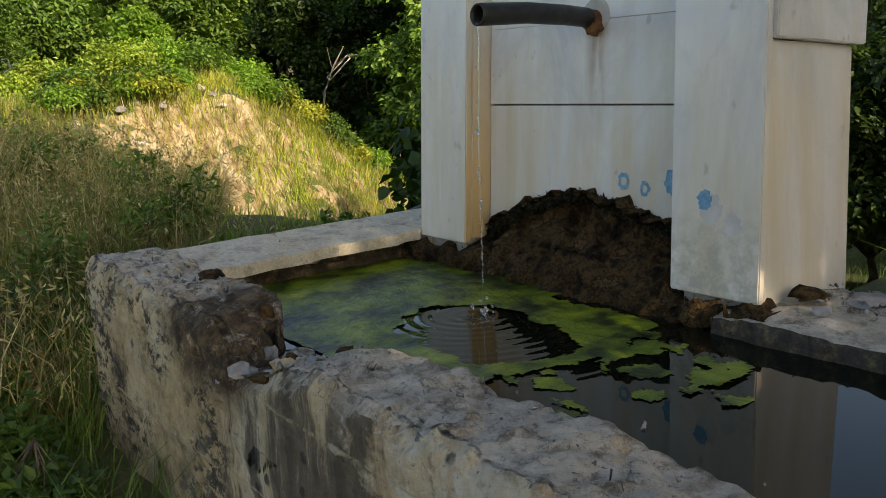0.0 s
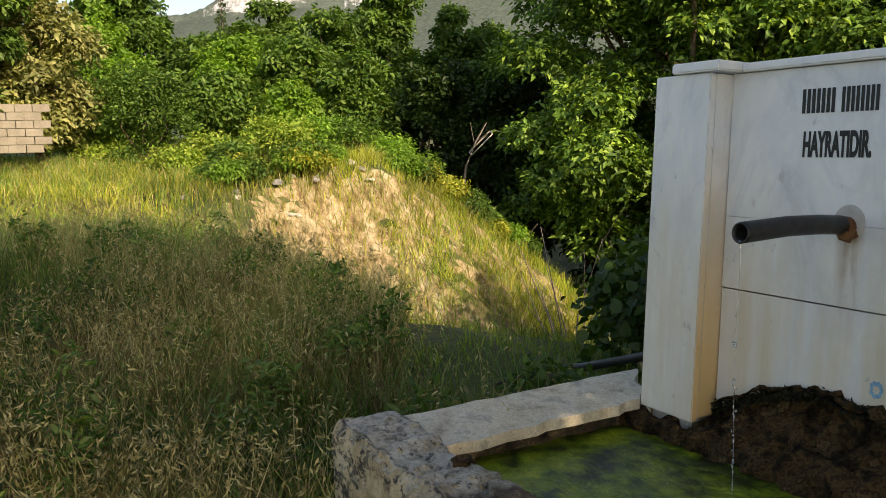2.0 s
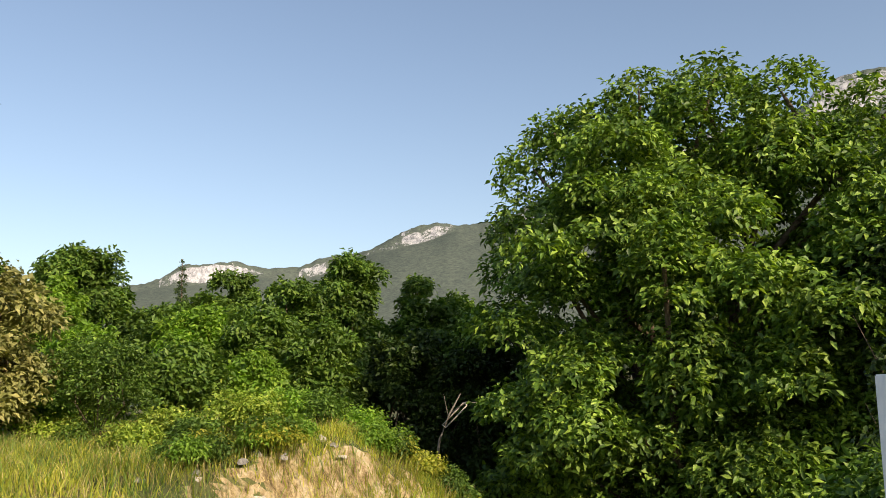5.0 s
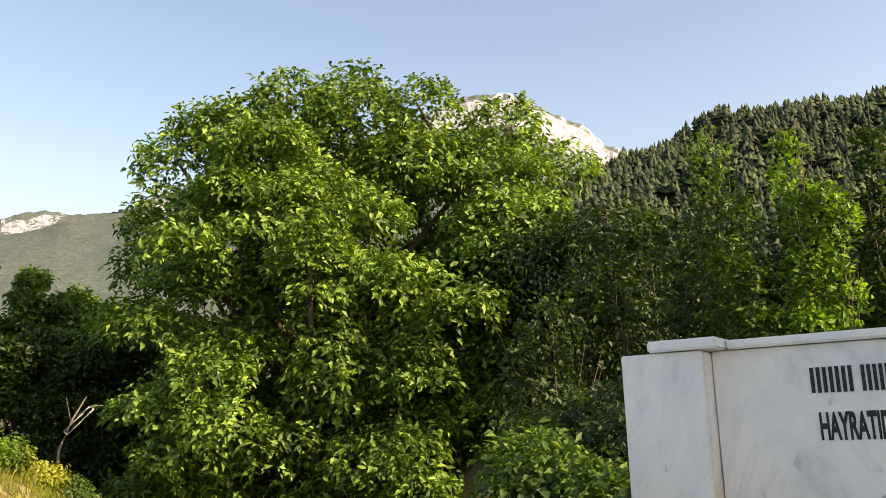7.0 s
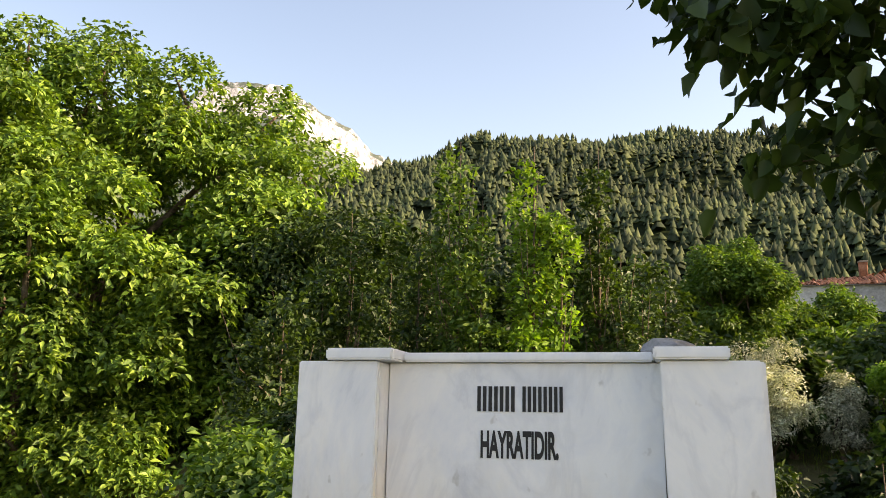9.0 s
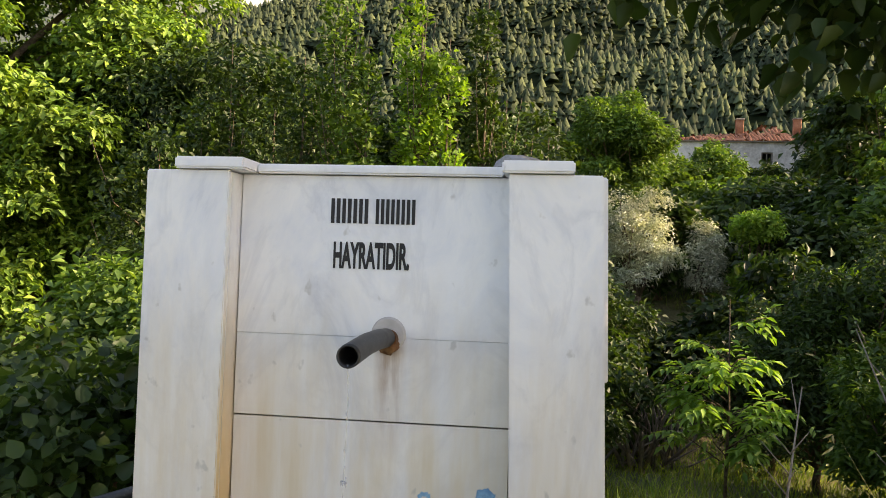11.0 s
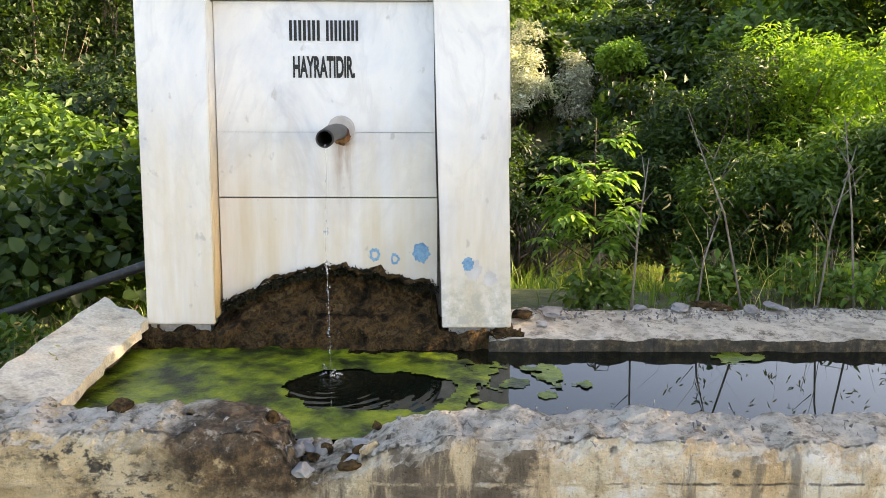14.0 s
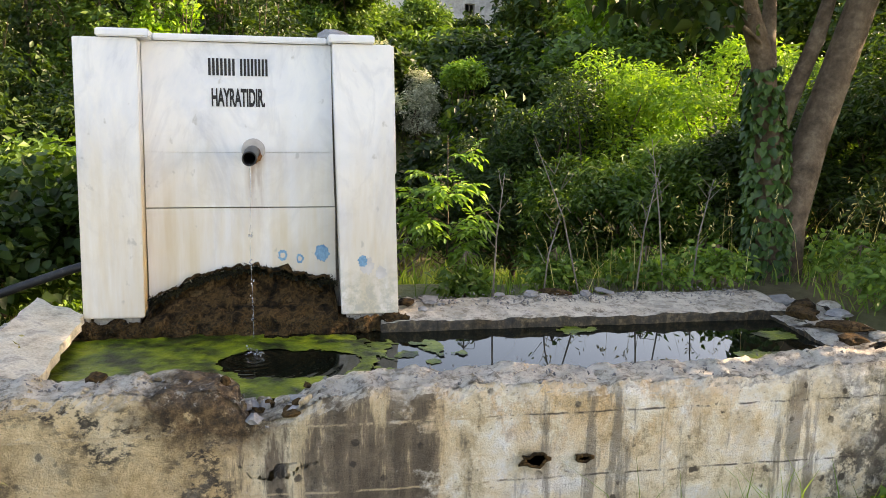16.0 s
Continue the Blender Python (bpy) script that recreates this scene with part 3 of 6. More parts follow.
def plan_height(x, y):
    """A shelf by the basin, a meadow that climbs to a cut bank, and a wooded valley behind."""
    x, y = np.asarray(x, float), np.asarray(y, float)
    z = 0.08 + 0.0 * x
    valley = np.interp(y, [0.8, 3.0, 7.0, 12.0, 18.0, 62.0, 160.0], [0.0, -0.5, -1.25, -1.95, 0.1, 5.0, 9.5])
    rise = 0.125 * np.clip(-1.6 - x, 0, 11) + 0.02 * np.clip(-12.6 - x, 0, 60)
    toe = 9.55 - 1.3 * sstep(y, 2.4, 4.4)                # the bank runs out into a grassy ramp
    mound = np.clip((-x - toe) / (10.75 - toe), 0, 1) ** 1.0 * (1 - np.clip((y - 3.2) / 4.6, 0, 1))
    gully = sstep(-x, 3.8, 6.6) * (1 - np.clip((-x - toe + 0.05) / (10.6 - toe), 0, 1)) * sstep(y, -1.4, 1.8)
    left = rise * (1 - sstep(y, 1.5, 6) * (1 - mound)) - gully * (0.75 + 0.08 * np.clip(y, 0, 6)) + mound * (0.08 + 0.38 * sstep(y, 0, 3.5))
    back = 0.58 * sstep(x, 0.2, 0.8) * sstep(y, 0.08, 0.25) * (1 - sstep(y, 0.9, 3.2))
    back = np.maximum(back, 0.42 * (1 - sstep(x, 0.2, 0.8)) * sstep(x, -3.0, -1.0) * sstep(y, -1.0, 0.2) * (1 - sstep(y, 0.9, 3.2)))
    side = 0.6 * sstep(x, 3.0, 3.5) * sstep(y, -1.6, -0.9) * (1 - sstep(y, 0.9, 3.2))
    swell = 0.26 * np.exp(-(((x + 6.4) / 1.7) ** 2)) * (1 - sstep(y, -0.5, 2.0))
    return z + valley * (1 - mound) + left + swell + np.maximum(back, side)


def rough_height(x, y):
    return height(x, y) + 0.05 * np.sin(1.7 * x + 0.6 * np.sin(1.3 * y)) * np.sin(1.9 * y + 0.8 * np.sin(0.9 * x)) * sstep(np.hypot(x - 1, y + 0.6), 2.2, 5)


def spaced(lo, hi, step, far):
    out = list(np.arange(lo, hi + 1e-6, step))
    d = step
    while out[-1] < far:
        d *= 1.22
        out.append(out[-1] + d)
    d = step
    while out[0] > -far:
        d *= 1.22
        out.insert(0, out[0] - d)
    return np.array(out)


gx, gy = spaced(-22, 7, 0.17, 4000), spaced(-6, 15, 0.18, 4000)
GX, GY = np.meshgrid(gx, gy)
GZ = rough_height(GX, GY)
near = (np.abs(GX + 9) < 17) & (np.abs(GY - 5) < 13)
for a, b in np.argwhere(near):
    x, y = GX[a, b], GY[a, b]
    bank = -19.9 < x - 0.12 * (y - 4) < -16.4 and y > 0.5
    steep = 1.7 if bank else 0.25
    GZ[a, b] += 0.14 * steep * fbm((x * 0.8, y * 0.8, 0.3), 4)
    if bank:
        GX[a, b] += 0.36 * fbm((x * 0.5, y * 0.9, 5.3), 4) + 0.10 * fbm((x * 2, y * 2.6, GZ[a, b] * 2), 3)
nx, ny = len(gx), len(gy)
idx = np.arange(nx * ny).reshape(ny, nx)
quads = np.stack([idx[:-1, :-1], idx[:-1, 1:], idx[1:, 1:], idx[1:, :-1]], -1).reshape(-1, 4)
g_me = mesh_from("ground", np.stack([GX, GY, GZ], -1).reshape(-1, 3), quads)
ground = tagged(link("ground", g_me, M_GROUND), "sloping earth ground with turf and a bare cut bank", "ground", kind="structure")


# ---------------- far hills ----------------
def hill(name, profile, r0, r1, r2, az0, az1, n_az, n_r, rough, material_, label, cliff=0.0):
    """A ridge in a ring round the place: profile gives its height above eye level, in degrees, by bearing."""
    az = np.radians(np.linspace(az0, az1, n_az))
    el = np.interp(np.degrees(az), [p[0] for p in profile], [p[1] for p in profile])
    t = np.linspace(0, 1, n_r)
    V = np.zeros((n_az, n_r, 3))
    for i in range(n_az):
        for k in range(n_r):
            r = r0 + (r2 - r0) * t[k]
            s = (r - r0) / (r1 - r0)
            top = 2 + r1 * math.tan(math.radians(el[i]))
            x, y = 0.5 + r * math.sin(az[i]), -3 + r * math.cos(az[i])
            lift = sstep(s, 0, 1) * 0.45 + min(s, 1) * 0.55
            if cliff and s > 0.6:
                lift = lift + cliff * max(0.1, min(1.4, 0.7 + 2.2 * noise.noise(Vector((az[i] * 9, 2.1, 0))))) * (sstep(s, 0.86, 0.90) - 0.55 * sstep(s, 0.6, 1.0)) * (1 if s <= 1 else 1)
                lift = min(lift, 1.0)
            z = -4 + (top + 4) * lift - max(0, s - 1) * (top + 4) * 0.7
            f = fbm((x / r1 * 9, y / r1 * 9, 0.7), 5)
            crag = cliff * 20 * (noise.noise(Vector((az[i] * 160, r / 60, 0.0))) + 0.7 * noise.noise(Vector((az[i] * 420, r / 25, 3.0)))) * sstep(s, 0.8, 0.9)
            V[i, k] = (x, y, z + rough * f * min(1, s * 1.5) + crag)
    ids = np.arange(n_az * n_r).reshape(n_az, n_r)
    q = np.stack([ids[:-1, :-1], ids[:-1, 1:], ids[1:, 1:], ids[1:, :-1]], -1).reshape(-1, 4)
    me = mesh_from(name, V.reshape(-1, 3), q)
    return tagged(link(name, me, material_), label, "hill", kind="structure"), V


# haze is put into the mountain's lighter, greyer wood colour
M_FAR = mountain_mat("hazed_mountain", (0.13, 0.16, 0.13), 1.22)
M_NEARHILL = mountain_mat("pine_slope", (0.022, 0.032, 0.014), 0.3)
FAR_RIDGE = [(-110, 6.0), (-90, 6.6), (-77.4, 7.9), (-75.8, 8.3), (-73.8, 8.9), (-70.9, 9.0), (-66.5, 9.0), (-62.6, 10.1), (-59.6, 11.1), (-56.5, 11.7), (-54.4, 11.8), (-47, 13.2), (-38, 16.0), (-32, 17.6), (-29, 17.9), (-26.5, 17.9), (-24.4, 16.9), (-21.5, 15.4), (-20.5, 14.2), (-17, 12.5), (-8, 8.0)]
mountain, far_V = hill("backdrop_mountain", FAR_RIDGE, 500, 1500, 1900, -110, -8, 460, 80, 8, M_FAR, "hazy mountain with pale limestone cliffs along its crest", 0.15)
PINE_RIDGE = [(-48, 4.5), (-36, 8.0), (-28, 11.0), (-23, 13.0), (-20.5, 13.6), (-17.1, 13.9), (-14.8, 14.4), (-11.7, 15.3), (-8.6, 15.6), (-5.6, 15.2), (-2.6, 14.9), (1.0, 15.1), (3.4, 14.7), (15, 14.2), (30, 12.4), (60, 9.0)]
pine_hill, near_V = hill("backdrop_pine_hill", PINE_RIDGE, 110, 420, 560, -48, 60, 120, 36, 9, M_NEARHILL, "steep hillside covered with dark pines")

# pines on the slope: ragged cones of three tiers
pv, pf = [], []
for _ in range(16500):
    a, b = rng.uniform(0, near_V.shape[0] - 1.01), rng.uniform(2, 29.0)
    i, k = int(a), int(b)
    u, w = a - i, b - k
    p = (near_V[i, k] * (1 - u) + near_V[i + 1, k] * u) * (1 - w) + (near_V[i, k + 1] * (1 - u) + near_V[i + 1, k + 1] * u) * w
    hgt, wid = rng.uniform(3.4, 7.0), rng.uniform(1.3, 2.2)
    lean = rng.normal(size=2) * 0.3
    for tier in range(3):
        z0, z1, rr = hgt * (0.10 + 0.24 * tier), hgt * (0.55 + 0.22 * tier), wid * (1.0 - 0.2 * tier)
        n0 = len(pv)
        rot = rng.uniform(0, 6.28)
        for s in range(6):
            an = rot + s * math.pi / 3
            k2 = rr * rng.uniform(0.4, 1.3)
            pv.append((p[0] + k2 * math.cos(an), p[1] + k2 * math.sin(an), p[2] + z0 + rng.uniform(-0.4, 0.5)))
        pv.append((p[0] + lean[0], p[1] + lean[1], p[2] + z1))
        pf += [(n0 + s, n0 + (s + 1) % 6, n0 + 6) for s in range(6)]
tagged(link("pine_wood", mesh_from("pine_wood", pv, pf), L_PINE), "dense wood of dark green pines on the hillside", "pine wood", kind="stuff")

# ---------------- basin ----------------
def rough_prism(x0, x1, outline, step, amp, seed, axis="x", freq=5.0, edit=None, skin=False):
    """A wall with an uneven skin: an outline (a, z) carried along x or y, its corners worn by noise."""
    n = max(2, int((x1 - x0) / step) + 1)
    ring = []
    for (a0, z0), (a1, z1) in zip(outline, outline[1:] + outline[:1]):
        m = max(1, int(math.hypot(a1 - a0, z1 - z0) / step))
        ring += [(a0 + (a1 - a0) * j / m, z0 + (z1 - z0) * j / m) for j in range(m)]
    c = (sum(p[0] for p in outline) / len(outline), sum(p[1] for p in outline) / len(outline))
    V = []
    for i in range(n):
        s = x0 + (x1 - x0) * i / (n - 1)
        for a, z in ring:
            if edit:
                a2, z2 = edit(s, a, z)
            else:
                a2, z2 = a, z
            p = (s, a2, z2)
            q = (p[0] + seed * 3.7, p[1], p[2])
            chunk = noise.voronoi(Vector(q) * 16)[0]
            crumb = sstep(z2, 0.60, 0.72) * (0.7 * (0.4 - noise.voronoi(Vector(q) * 34)[0][0]) + 0.5 * noise.noise(Vector(q) * 60)) if skin else 0.0
            k = amp * (fbm(q, 5, freq) + 0.3 * (0.45 - chunk[0]) + crumb)
            k2 = amp * (fbm((q[0], q[1] + 9, q[2]), 5, freq) * (0.45 if skin else 1.0))
            V.append((s + (0.4 * k if 0 < i < n - 1 else 0.8 * k), a2 + k2, z2 + k) if axis == "x" else (a2 + k2, s + 0.6 * k, z2 + k))
    m = len(ring)
    F = []
    for i in range(n - 1):
        for j in range(m):
            a, b = i * m + j, i * m + (j + 1) % m
            F += [(a, b, b + m), (a, b + m, a + m)]
    for end in (0, n - 1):
        n0 = len(V)
        s = x0 if end == 0 else x1
        V.append((s, *c) if axis == "x" else (c[0], s, c[1]))
        F += [(end * m + j, end * m + (j + 1) % m, n0) if end else (end * m + (j + 1) % m, end * m + j, n0) for j in range(m)]
    me = mesh_from("wall", V, F)
    bm = bmesh.new()
    bm.from_mesh(me)
    bmesh.ops.recalc_face_normals(bm, faces=bm.faces[:])
    return bm


def front_top(s, a, z):
    """The broken crest of the front wall, its worn notch and the raised board marks on its face."""
    top = float(np.interp(s, [-1.2, -0.75, -0.3, -0.06, 0.02, 0.06, 0.20, 0.34, 0.50, 1.1, 1.6, 2.2, 2.6, 3.1], [0.81, 0.80, 0.795, 0.785, 0.745, 0.66, 0.67, 0.735, 0.77, 0.77, 0.75, 0.745, 0.79, 0.77]))
    top += 0.018 * fbm((s, 0.3, 8.8), 4, 9)
    inner = 0.10 * math.exp(-((s - 0.12) / 0.16) ** 2)
    if z > 0.5:
        z = z - 0.75 + top
    if a < -1.38:
        for line in (0.643, 0.365):
            a -= (0.010 if s < 1.0 else -0.007) * (0.4 + 0.9 * abs(fbm((s, line, 1.5), 3, 7))) * math.exp(-((z - line) / 0.008) ** 2)
        a += 0.02 * math.exp(-((s - 0.12) / 0.2) ** 2)
        a += 0.03 * sstep(z, top - 0.05, top + 0.01)
    elif a > -1.2:
        a -= inner
    return a, z


basin = empty("basin", (0, 0, 0), "old concrete trough with worn, stained walls full of water", "trough", kind="structure")
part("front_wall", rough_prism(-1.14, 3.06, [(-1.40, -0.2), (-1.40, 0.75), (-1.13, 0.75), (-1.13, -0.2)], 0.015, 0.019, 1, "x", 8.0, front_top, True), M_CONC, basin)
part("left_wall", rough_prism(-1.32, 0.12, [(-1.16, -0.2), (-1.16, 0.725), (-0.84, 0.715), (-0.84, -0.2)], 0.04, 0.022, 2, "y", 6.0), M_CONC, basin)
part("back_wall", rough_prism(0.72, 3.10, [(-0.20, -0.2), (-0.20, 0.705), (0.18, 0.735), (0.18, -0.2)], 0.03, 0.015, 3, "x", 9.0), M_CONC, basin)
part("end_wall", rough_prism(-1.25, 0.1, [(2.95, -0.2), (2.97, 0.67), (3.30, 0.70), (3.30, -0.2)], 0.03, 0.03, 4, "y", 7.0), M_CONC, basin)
for hx, hz_, ra in ((1.19, 0.455, 0.058), (1.40, 0.45, 0.03)):
    ring_ = []
    for k in range(20):
        a = 2 * math.pi * k / 20
        k2 = ra * (1 + 0.45 * math.sin(2 * a + hx) * math.cos(3 * a) + 0.15 * rng.normal())
        ring_.append((hx + k2 * math.cos(a), -1.415, hz_ + k2 * 0.42 * math.sin(a)))
    tubes("drain_rim", [(ring_ + ring_[:1], [0.008] * 21)], 6, M_MORTAR, basin, "crumbled drain opening")
    # a flat dark disc stands in for the shade inside the hole
    bm = bmesh.new()
    bm.faces.new([bm.verts.new((p[0], -1.418, p[2])) for p in ring_])
    bmesh.ops.solidify(bm, geom=bm.faces[:], thickness=0.006)
    part("hole_shade_disc", bm, M_MORTAR, basin, "flat dark disc in place of the shaded drain hole")
part("basin_floor", box(-1.0, 3.1, -1.3, 0.1, -0.1, 0.25, 0), M_MORTAR, basin)

bm = bmesh.new()
bmesh.ops.create_grid(bm, x_segments=8, y_segments=4, size=0.5, matrix=Matrix.Translation((1.05, -0.62, 0.65)) @ Matrix.Diagonal((4.1, 1.3, 1, 1)))
water = tagged(part("water", bm, M_WATER), "still dark water filling the trough", "water", kind="structure")


def algae_mat(name, test, x0, x1, y0, y1, step, z, lift, label):
    """A floating mat: the cells of a grid where test holds, with a bumpy top a little over the water."""
    xs, ys = np.arange(x0, x1, step), np.arange(y0, y1, step)
    V, F, seen = [], [], {}

    def vert(i, k):
        if (i, k) not in seen:
            x, y = xs[i] + rng.uniform(-0.3, 0.3) * step, ys[k] + rng.uniform(-0.3, 0.3) * step
            seen[i, k] = len(V)
            V.append((x, y, z + lift * (0.6 + fbm((x, y, 2.2), 4, 9))))
        return seen[i, k]

    for i in range(len(xs) - 1):
        for k in range(len(ys) - 1):
            if test(xs[i], ys[k]):
                F.append((vert(i, k), vert(i + 1, k), vert(i + 1, k + 1), vert(i, k + 1)))
    me = mesh_from(name, V, F)
    me.polygons.foreach_set("use_smooth", [True] * len(me.polygons))
    return tagged(link(name, me, M_ALGAE), label, "algae")


def mat_test(x, y):
    n = fbm((x * 1.0, y, 4.1), 5, 3.2)
    hole = math.hypot((x - 0.20) / 0.36, (y + 0.65) / 0.235) + 0.35 * n
    if hole < 1.0 or not (-0.93 < x < 0.98 and -1.12 < y < -0.10):
        return False
    edge = 0.62 - 0.4 * (y + 0.6) * 0 + 0.25 * n
    return x < edge and y < -0.22 + 0.12 * n + 0.1 * (x < 0.1) or (x > 0.3 and x < 0.95 + 0.1 * n and n > 0.10)


algae_mat("algae_mat", mat_test, -0.92, 1.0, -1.13, -0.1, 0.009, 0.6525, 0.006, "bright green algae mat floating on the water")
for px, py, pr in [(0.80, -0.58, 0.045), (0.93, -0.52, 0.035), (0.90, -0.70, 0.03), (0.68, -0.40, 0.045), (0.56, -0.36, 0.05), (1.05, -0.60, 0.028), (0.66, -0.82, 0.045), (2.55, -0.86, 0.10), (2.80, -0.52, 0.08), (2.35, -1.0, 0.07), (1.75, -0.28, 0.06)]:
    algae_mat("algae_pad", lambda x, y: math.hypot((x - px) / 1.5, y - py) + 0.05 * fbm((x, y, 1), 3, 12) < pr, px - 0.25, px + 0.25, py - 0.2, py + 0.2, 0.008, 0.651, 0.004, "small round pad of green algae on the water")

# ---------------- the marble fountain ----------------
# the fountain leans back a little from the trough
PIVOT = Matrix.Translation((0, -0.6, 0.65))
LEAN = PIVOT @ Matrix.Rotation(radians(-3.0), 4, "X") @ PIVOT.inverted()
fountain = empty("fountain", (0, 0, 0.3), "white marble wall fountain with two pillars and a spout", "fountain")
fountain.matrix_world = LEAN @ Matrix.Translation((0, 0, 0.3))


def fpart(name, bm, m, label="", parent=None, smooth=False):
    ob = part(name, bm, m, parent or fountain, label, smooth)
    if parent is None:
        ob.matrix_parent_inverse = Matrix.Translation((0, 0, -0.3))
    return ob


TOP = 2.166


def lean_box(x0, x1, xb0, xb1, y0, y1, z0, z1, bevel=0.004):
    """A slab whose sides lean: x0, x1 at the top and xb0, xb1 at the foot."""
    bm = box(0, 1, y0, y1, z0, z1, 0)
    for v in bm.verts:
        t = (v.co.z - z0) / (z1 - z0)
        v.co.x = (xb0 + (x0 - xb0) * t) if v.co.x < 0.5 else (xb1 + (x1 - xb1) * t)
    bmesh.ops.bevel(bm, geom=bm.edges[:], offset=bevel, segments=2, affect="EDGES")
    return bm


# core of masonry behind the slabs
fpart("core", box(-0.745, 0.765, 0.075, 0.375, 0.1, 2.12, 0.01), M_GROUT, "rough masonry core")
# pillars: a front slab, an inner cheek and an outer side slab each
left_pillar = fpart("left_pillar", lean_box(-0.775, -0.478, -0.783, -0.487, -0.124, -0.094, 0.775, TOP), M_MARBLE)
fpart("inner_cheek", lean_box(-0.505, -0.479, -0.512, -0.488, -0.092, 0.028, 0.79, TOP - 0.002), M_MARBLE)
fpart("outer_side", lean_box(-0.773, -0.745, -0.781, -0.753, -0.092, 0.38, 0.72, TOP - 0.002), M_MARBLE)
right_pillar = fpart("right_pillar", lean_box(0.470, 0.775, 0.510, 0.815, -0.124, -0.094, 0.76, TOP), M_MARBLE)
fpart("inner_cheek", lean_box(0.472, 0.498, 0.512, 0.538, -0.092, 0.028, 0.79, TOP - 0.002), M_MARBLE)
fpart("outer_side", lean_box(0.747, 0.773, 0.787, 0.813, -0.092, 0.38, 0.72, 1.50), M_MARBLE)
fpart("outer_side", lean_box(0.752, 0.790, 0.766, 0.806, -0.090, 0.40, 1.503, TOP - 0.002), M_MARBLE)
fpart("pillar_core", box(-0.74, -0.515, -0.09, 0.03, 0.3, 2.15, 0), M_GROUT)
fpart("pillar_core", box(0.54, 0.745, -0.09, 0.03, 0.3, 2.15, 0), M_GROUT)
# the three slabs between the pillars; the lowest is broken along an arch
fpart("panel", lean_box(-0.476, 0.470, -0.478, 0.478, 0.0, 0.028, 1.6102, TOP, 0.0012), M_MARBLE)
fpart("panel", lean_box(-0.478, 0.478, -0.480, 0.486, 0.0, 0.028, 1.325, 1.609, 0.0012), M_MARBLE)


def arch(x):
    return float(np.interp(x, [-0.5, -0.44, -0.3, -0.15, 0.0, 0.06, 0.2, 0.38, 0.52], [0.835, 0.845, 0.91, 0.975, 1.0, 1.003, 0.98, 0.935, 0.905])) + 0.012 * fbm((x, 0, 3), 4, 12)


bm = bmesh.new()
cols = []
for i in range(61):
    x = -0.480 + 0.968 * i / 60
    cols.append([bm.verts.new((x, y, z)) for y, z in ((0.004, arch(x)), (0.004, 1.319), (0.030, 1.319), (0.030, arch(x)))])
for a, b in zip(cols, cols[1:]):
    for k in range(4):
        bm.faces.new((a[k], b[k], b[(k + 1) % 4], a[(k + 1) % 4]))
bm.faces.new(cols[0]), bm.faces.new(cols[-1][::-1])
bmesh.ops.recalc_face_normals(bm, faces=bm.faces[:])
fpart("panel", bm, M_MARBLE, "lowest slab, broken off along an arch")


# rough damp footing below the arch and under the pillars
def footing_edit(s, a, z):
    if a < -0.05 and z > 0.6:
        inside = sstep(s, -0.5, -0.44) * (1 - sstep(s, 0.45, 0.5))
        a += 0.215 * inside * sstep(z, 0.68, 0.98)
        if z > 0.74:
            z = 0.745 + (arch(max(-0.48, min(0.48, s))) + 0.02 - 0.745) * inside * (z - 0.74) / 0.36
    elif z > 0.74:
        inside = sstep(s, -0.5, -0.44) * (1 - sstep(s, 0.45, 0.5))
        z = 0.745 + (arch(max(-0.48, min(0.48, s))) + 0.02 - 0.745) * inside
    return a, z


fpart("footing", rough_prism(-0.86, 0.86, [(-0.17, 0.0), (-0.17, 1.1), (0.06, 1.1), (0.06, 0.0)], 0.015, 0.040, 6, "x", 13.0, footing_edit), M_MORTAR, "dark damp mortar footing under a broken arch")


# black moss along the broken arch
ax = rng.uniform(-0.475, 0.485, 2600)
P = np.stack([ax, rng.uniform(-0.02, 0.012, 2600), np.array([arch(a) for a in ax]) + rng.normal(size=2600) * 0.010 - 0.004], 1)
v, f = leaf_arrays(P, unit(sphere_dirs(2600) + (0, -0.7, -0.3)), sphere_dirs(2600), rng.uniform(0.008, 0.028, 2600), 0.010)
moss = link("moss", mesh_from("moss", v, f), M_MOSS, fountain, "dark moss along the broken edge")
moss.matrix_parent_inverse = Matrix.Translation((0, 0, -0.3))
ax = rng.uniform(-0.8, 0.84, 900)
P = np.stack([ax, rng.uniform(-0.20, -0.13, 900), 0.66 + rng.random(900) * 0.10], 1)
v, f = leaf_arrays(P, unit(sphere_dirs(900) + (0, -0.8, -0.3)), sphere_dirs(900), rng.uniform(0.006, 0.018, 900), 0.006)
moss = link("moss", mesh_from("moss", v, f), M_MOSS, fountain, "dark moss on the wet footing")
moss.matrix_parent_inverse = Matrix.Translation((0, 0, -0.3))

# capping: a thin marble strip that steps out over the pillars
fpart("capping", box(-0.665, -0.418, -0.150, 0.37, TOP + 0.003, TOP + 0.043, 0.006, 2), M_MARBLE)
fpart("capping", box(-0.416, 0.448, -0.028, 0.37, TOP + 0.003, TOP + 0.036, 0.006, 2), M_MARBLE)
fpart("capping", box(0.450, 0.684, -0.150, 0.37, TOP + 0.003, TOP + 0.043, 0.006, 2), M_MARBLE)


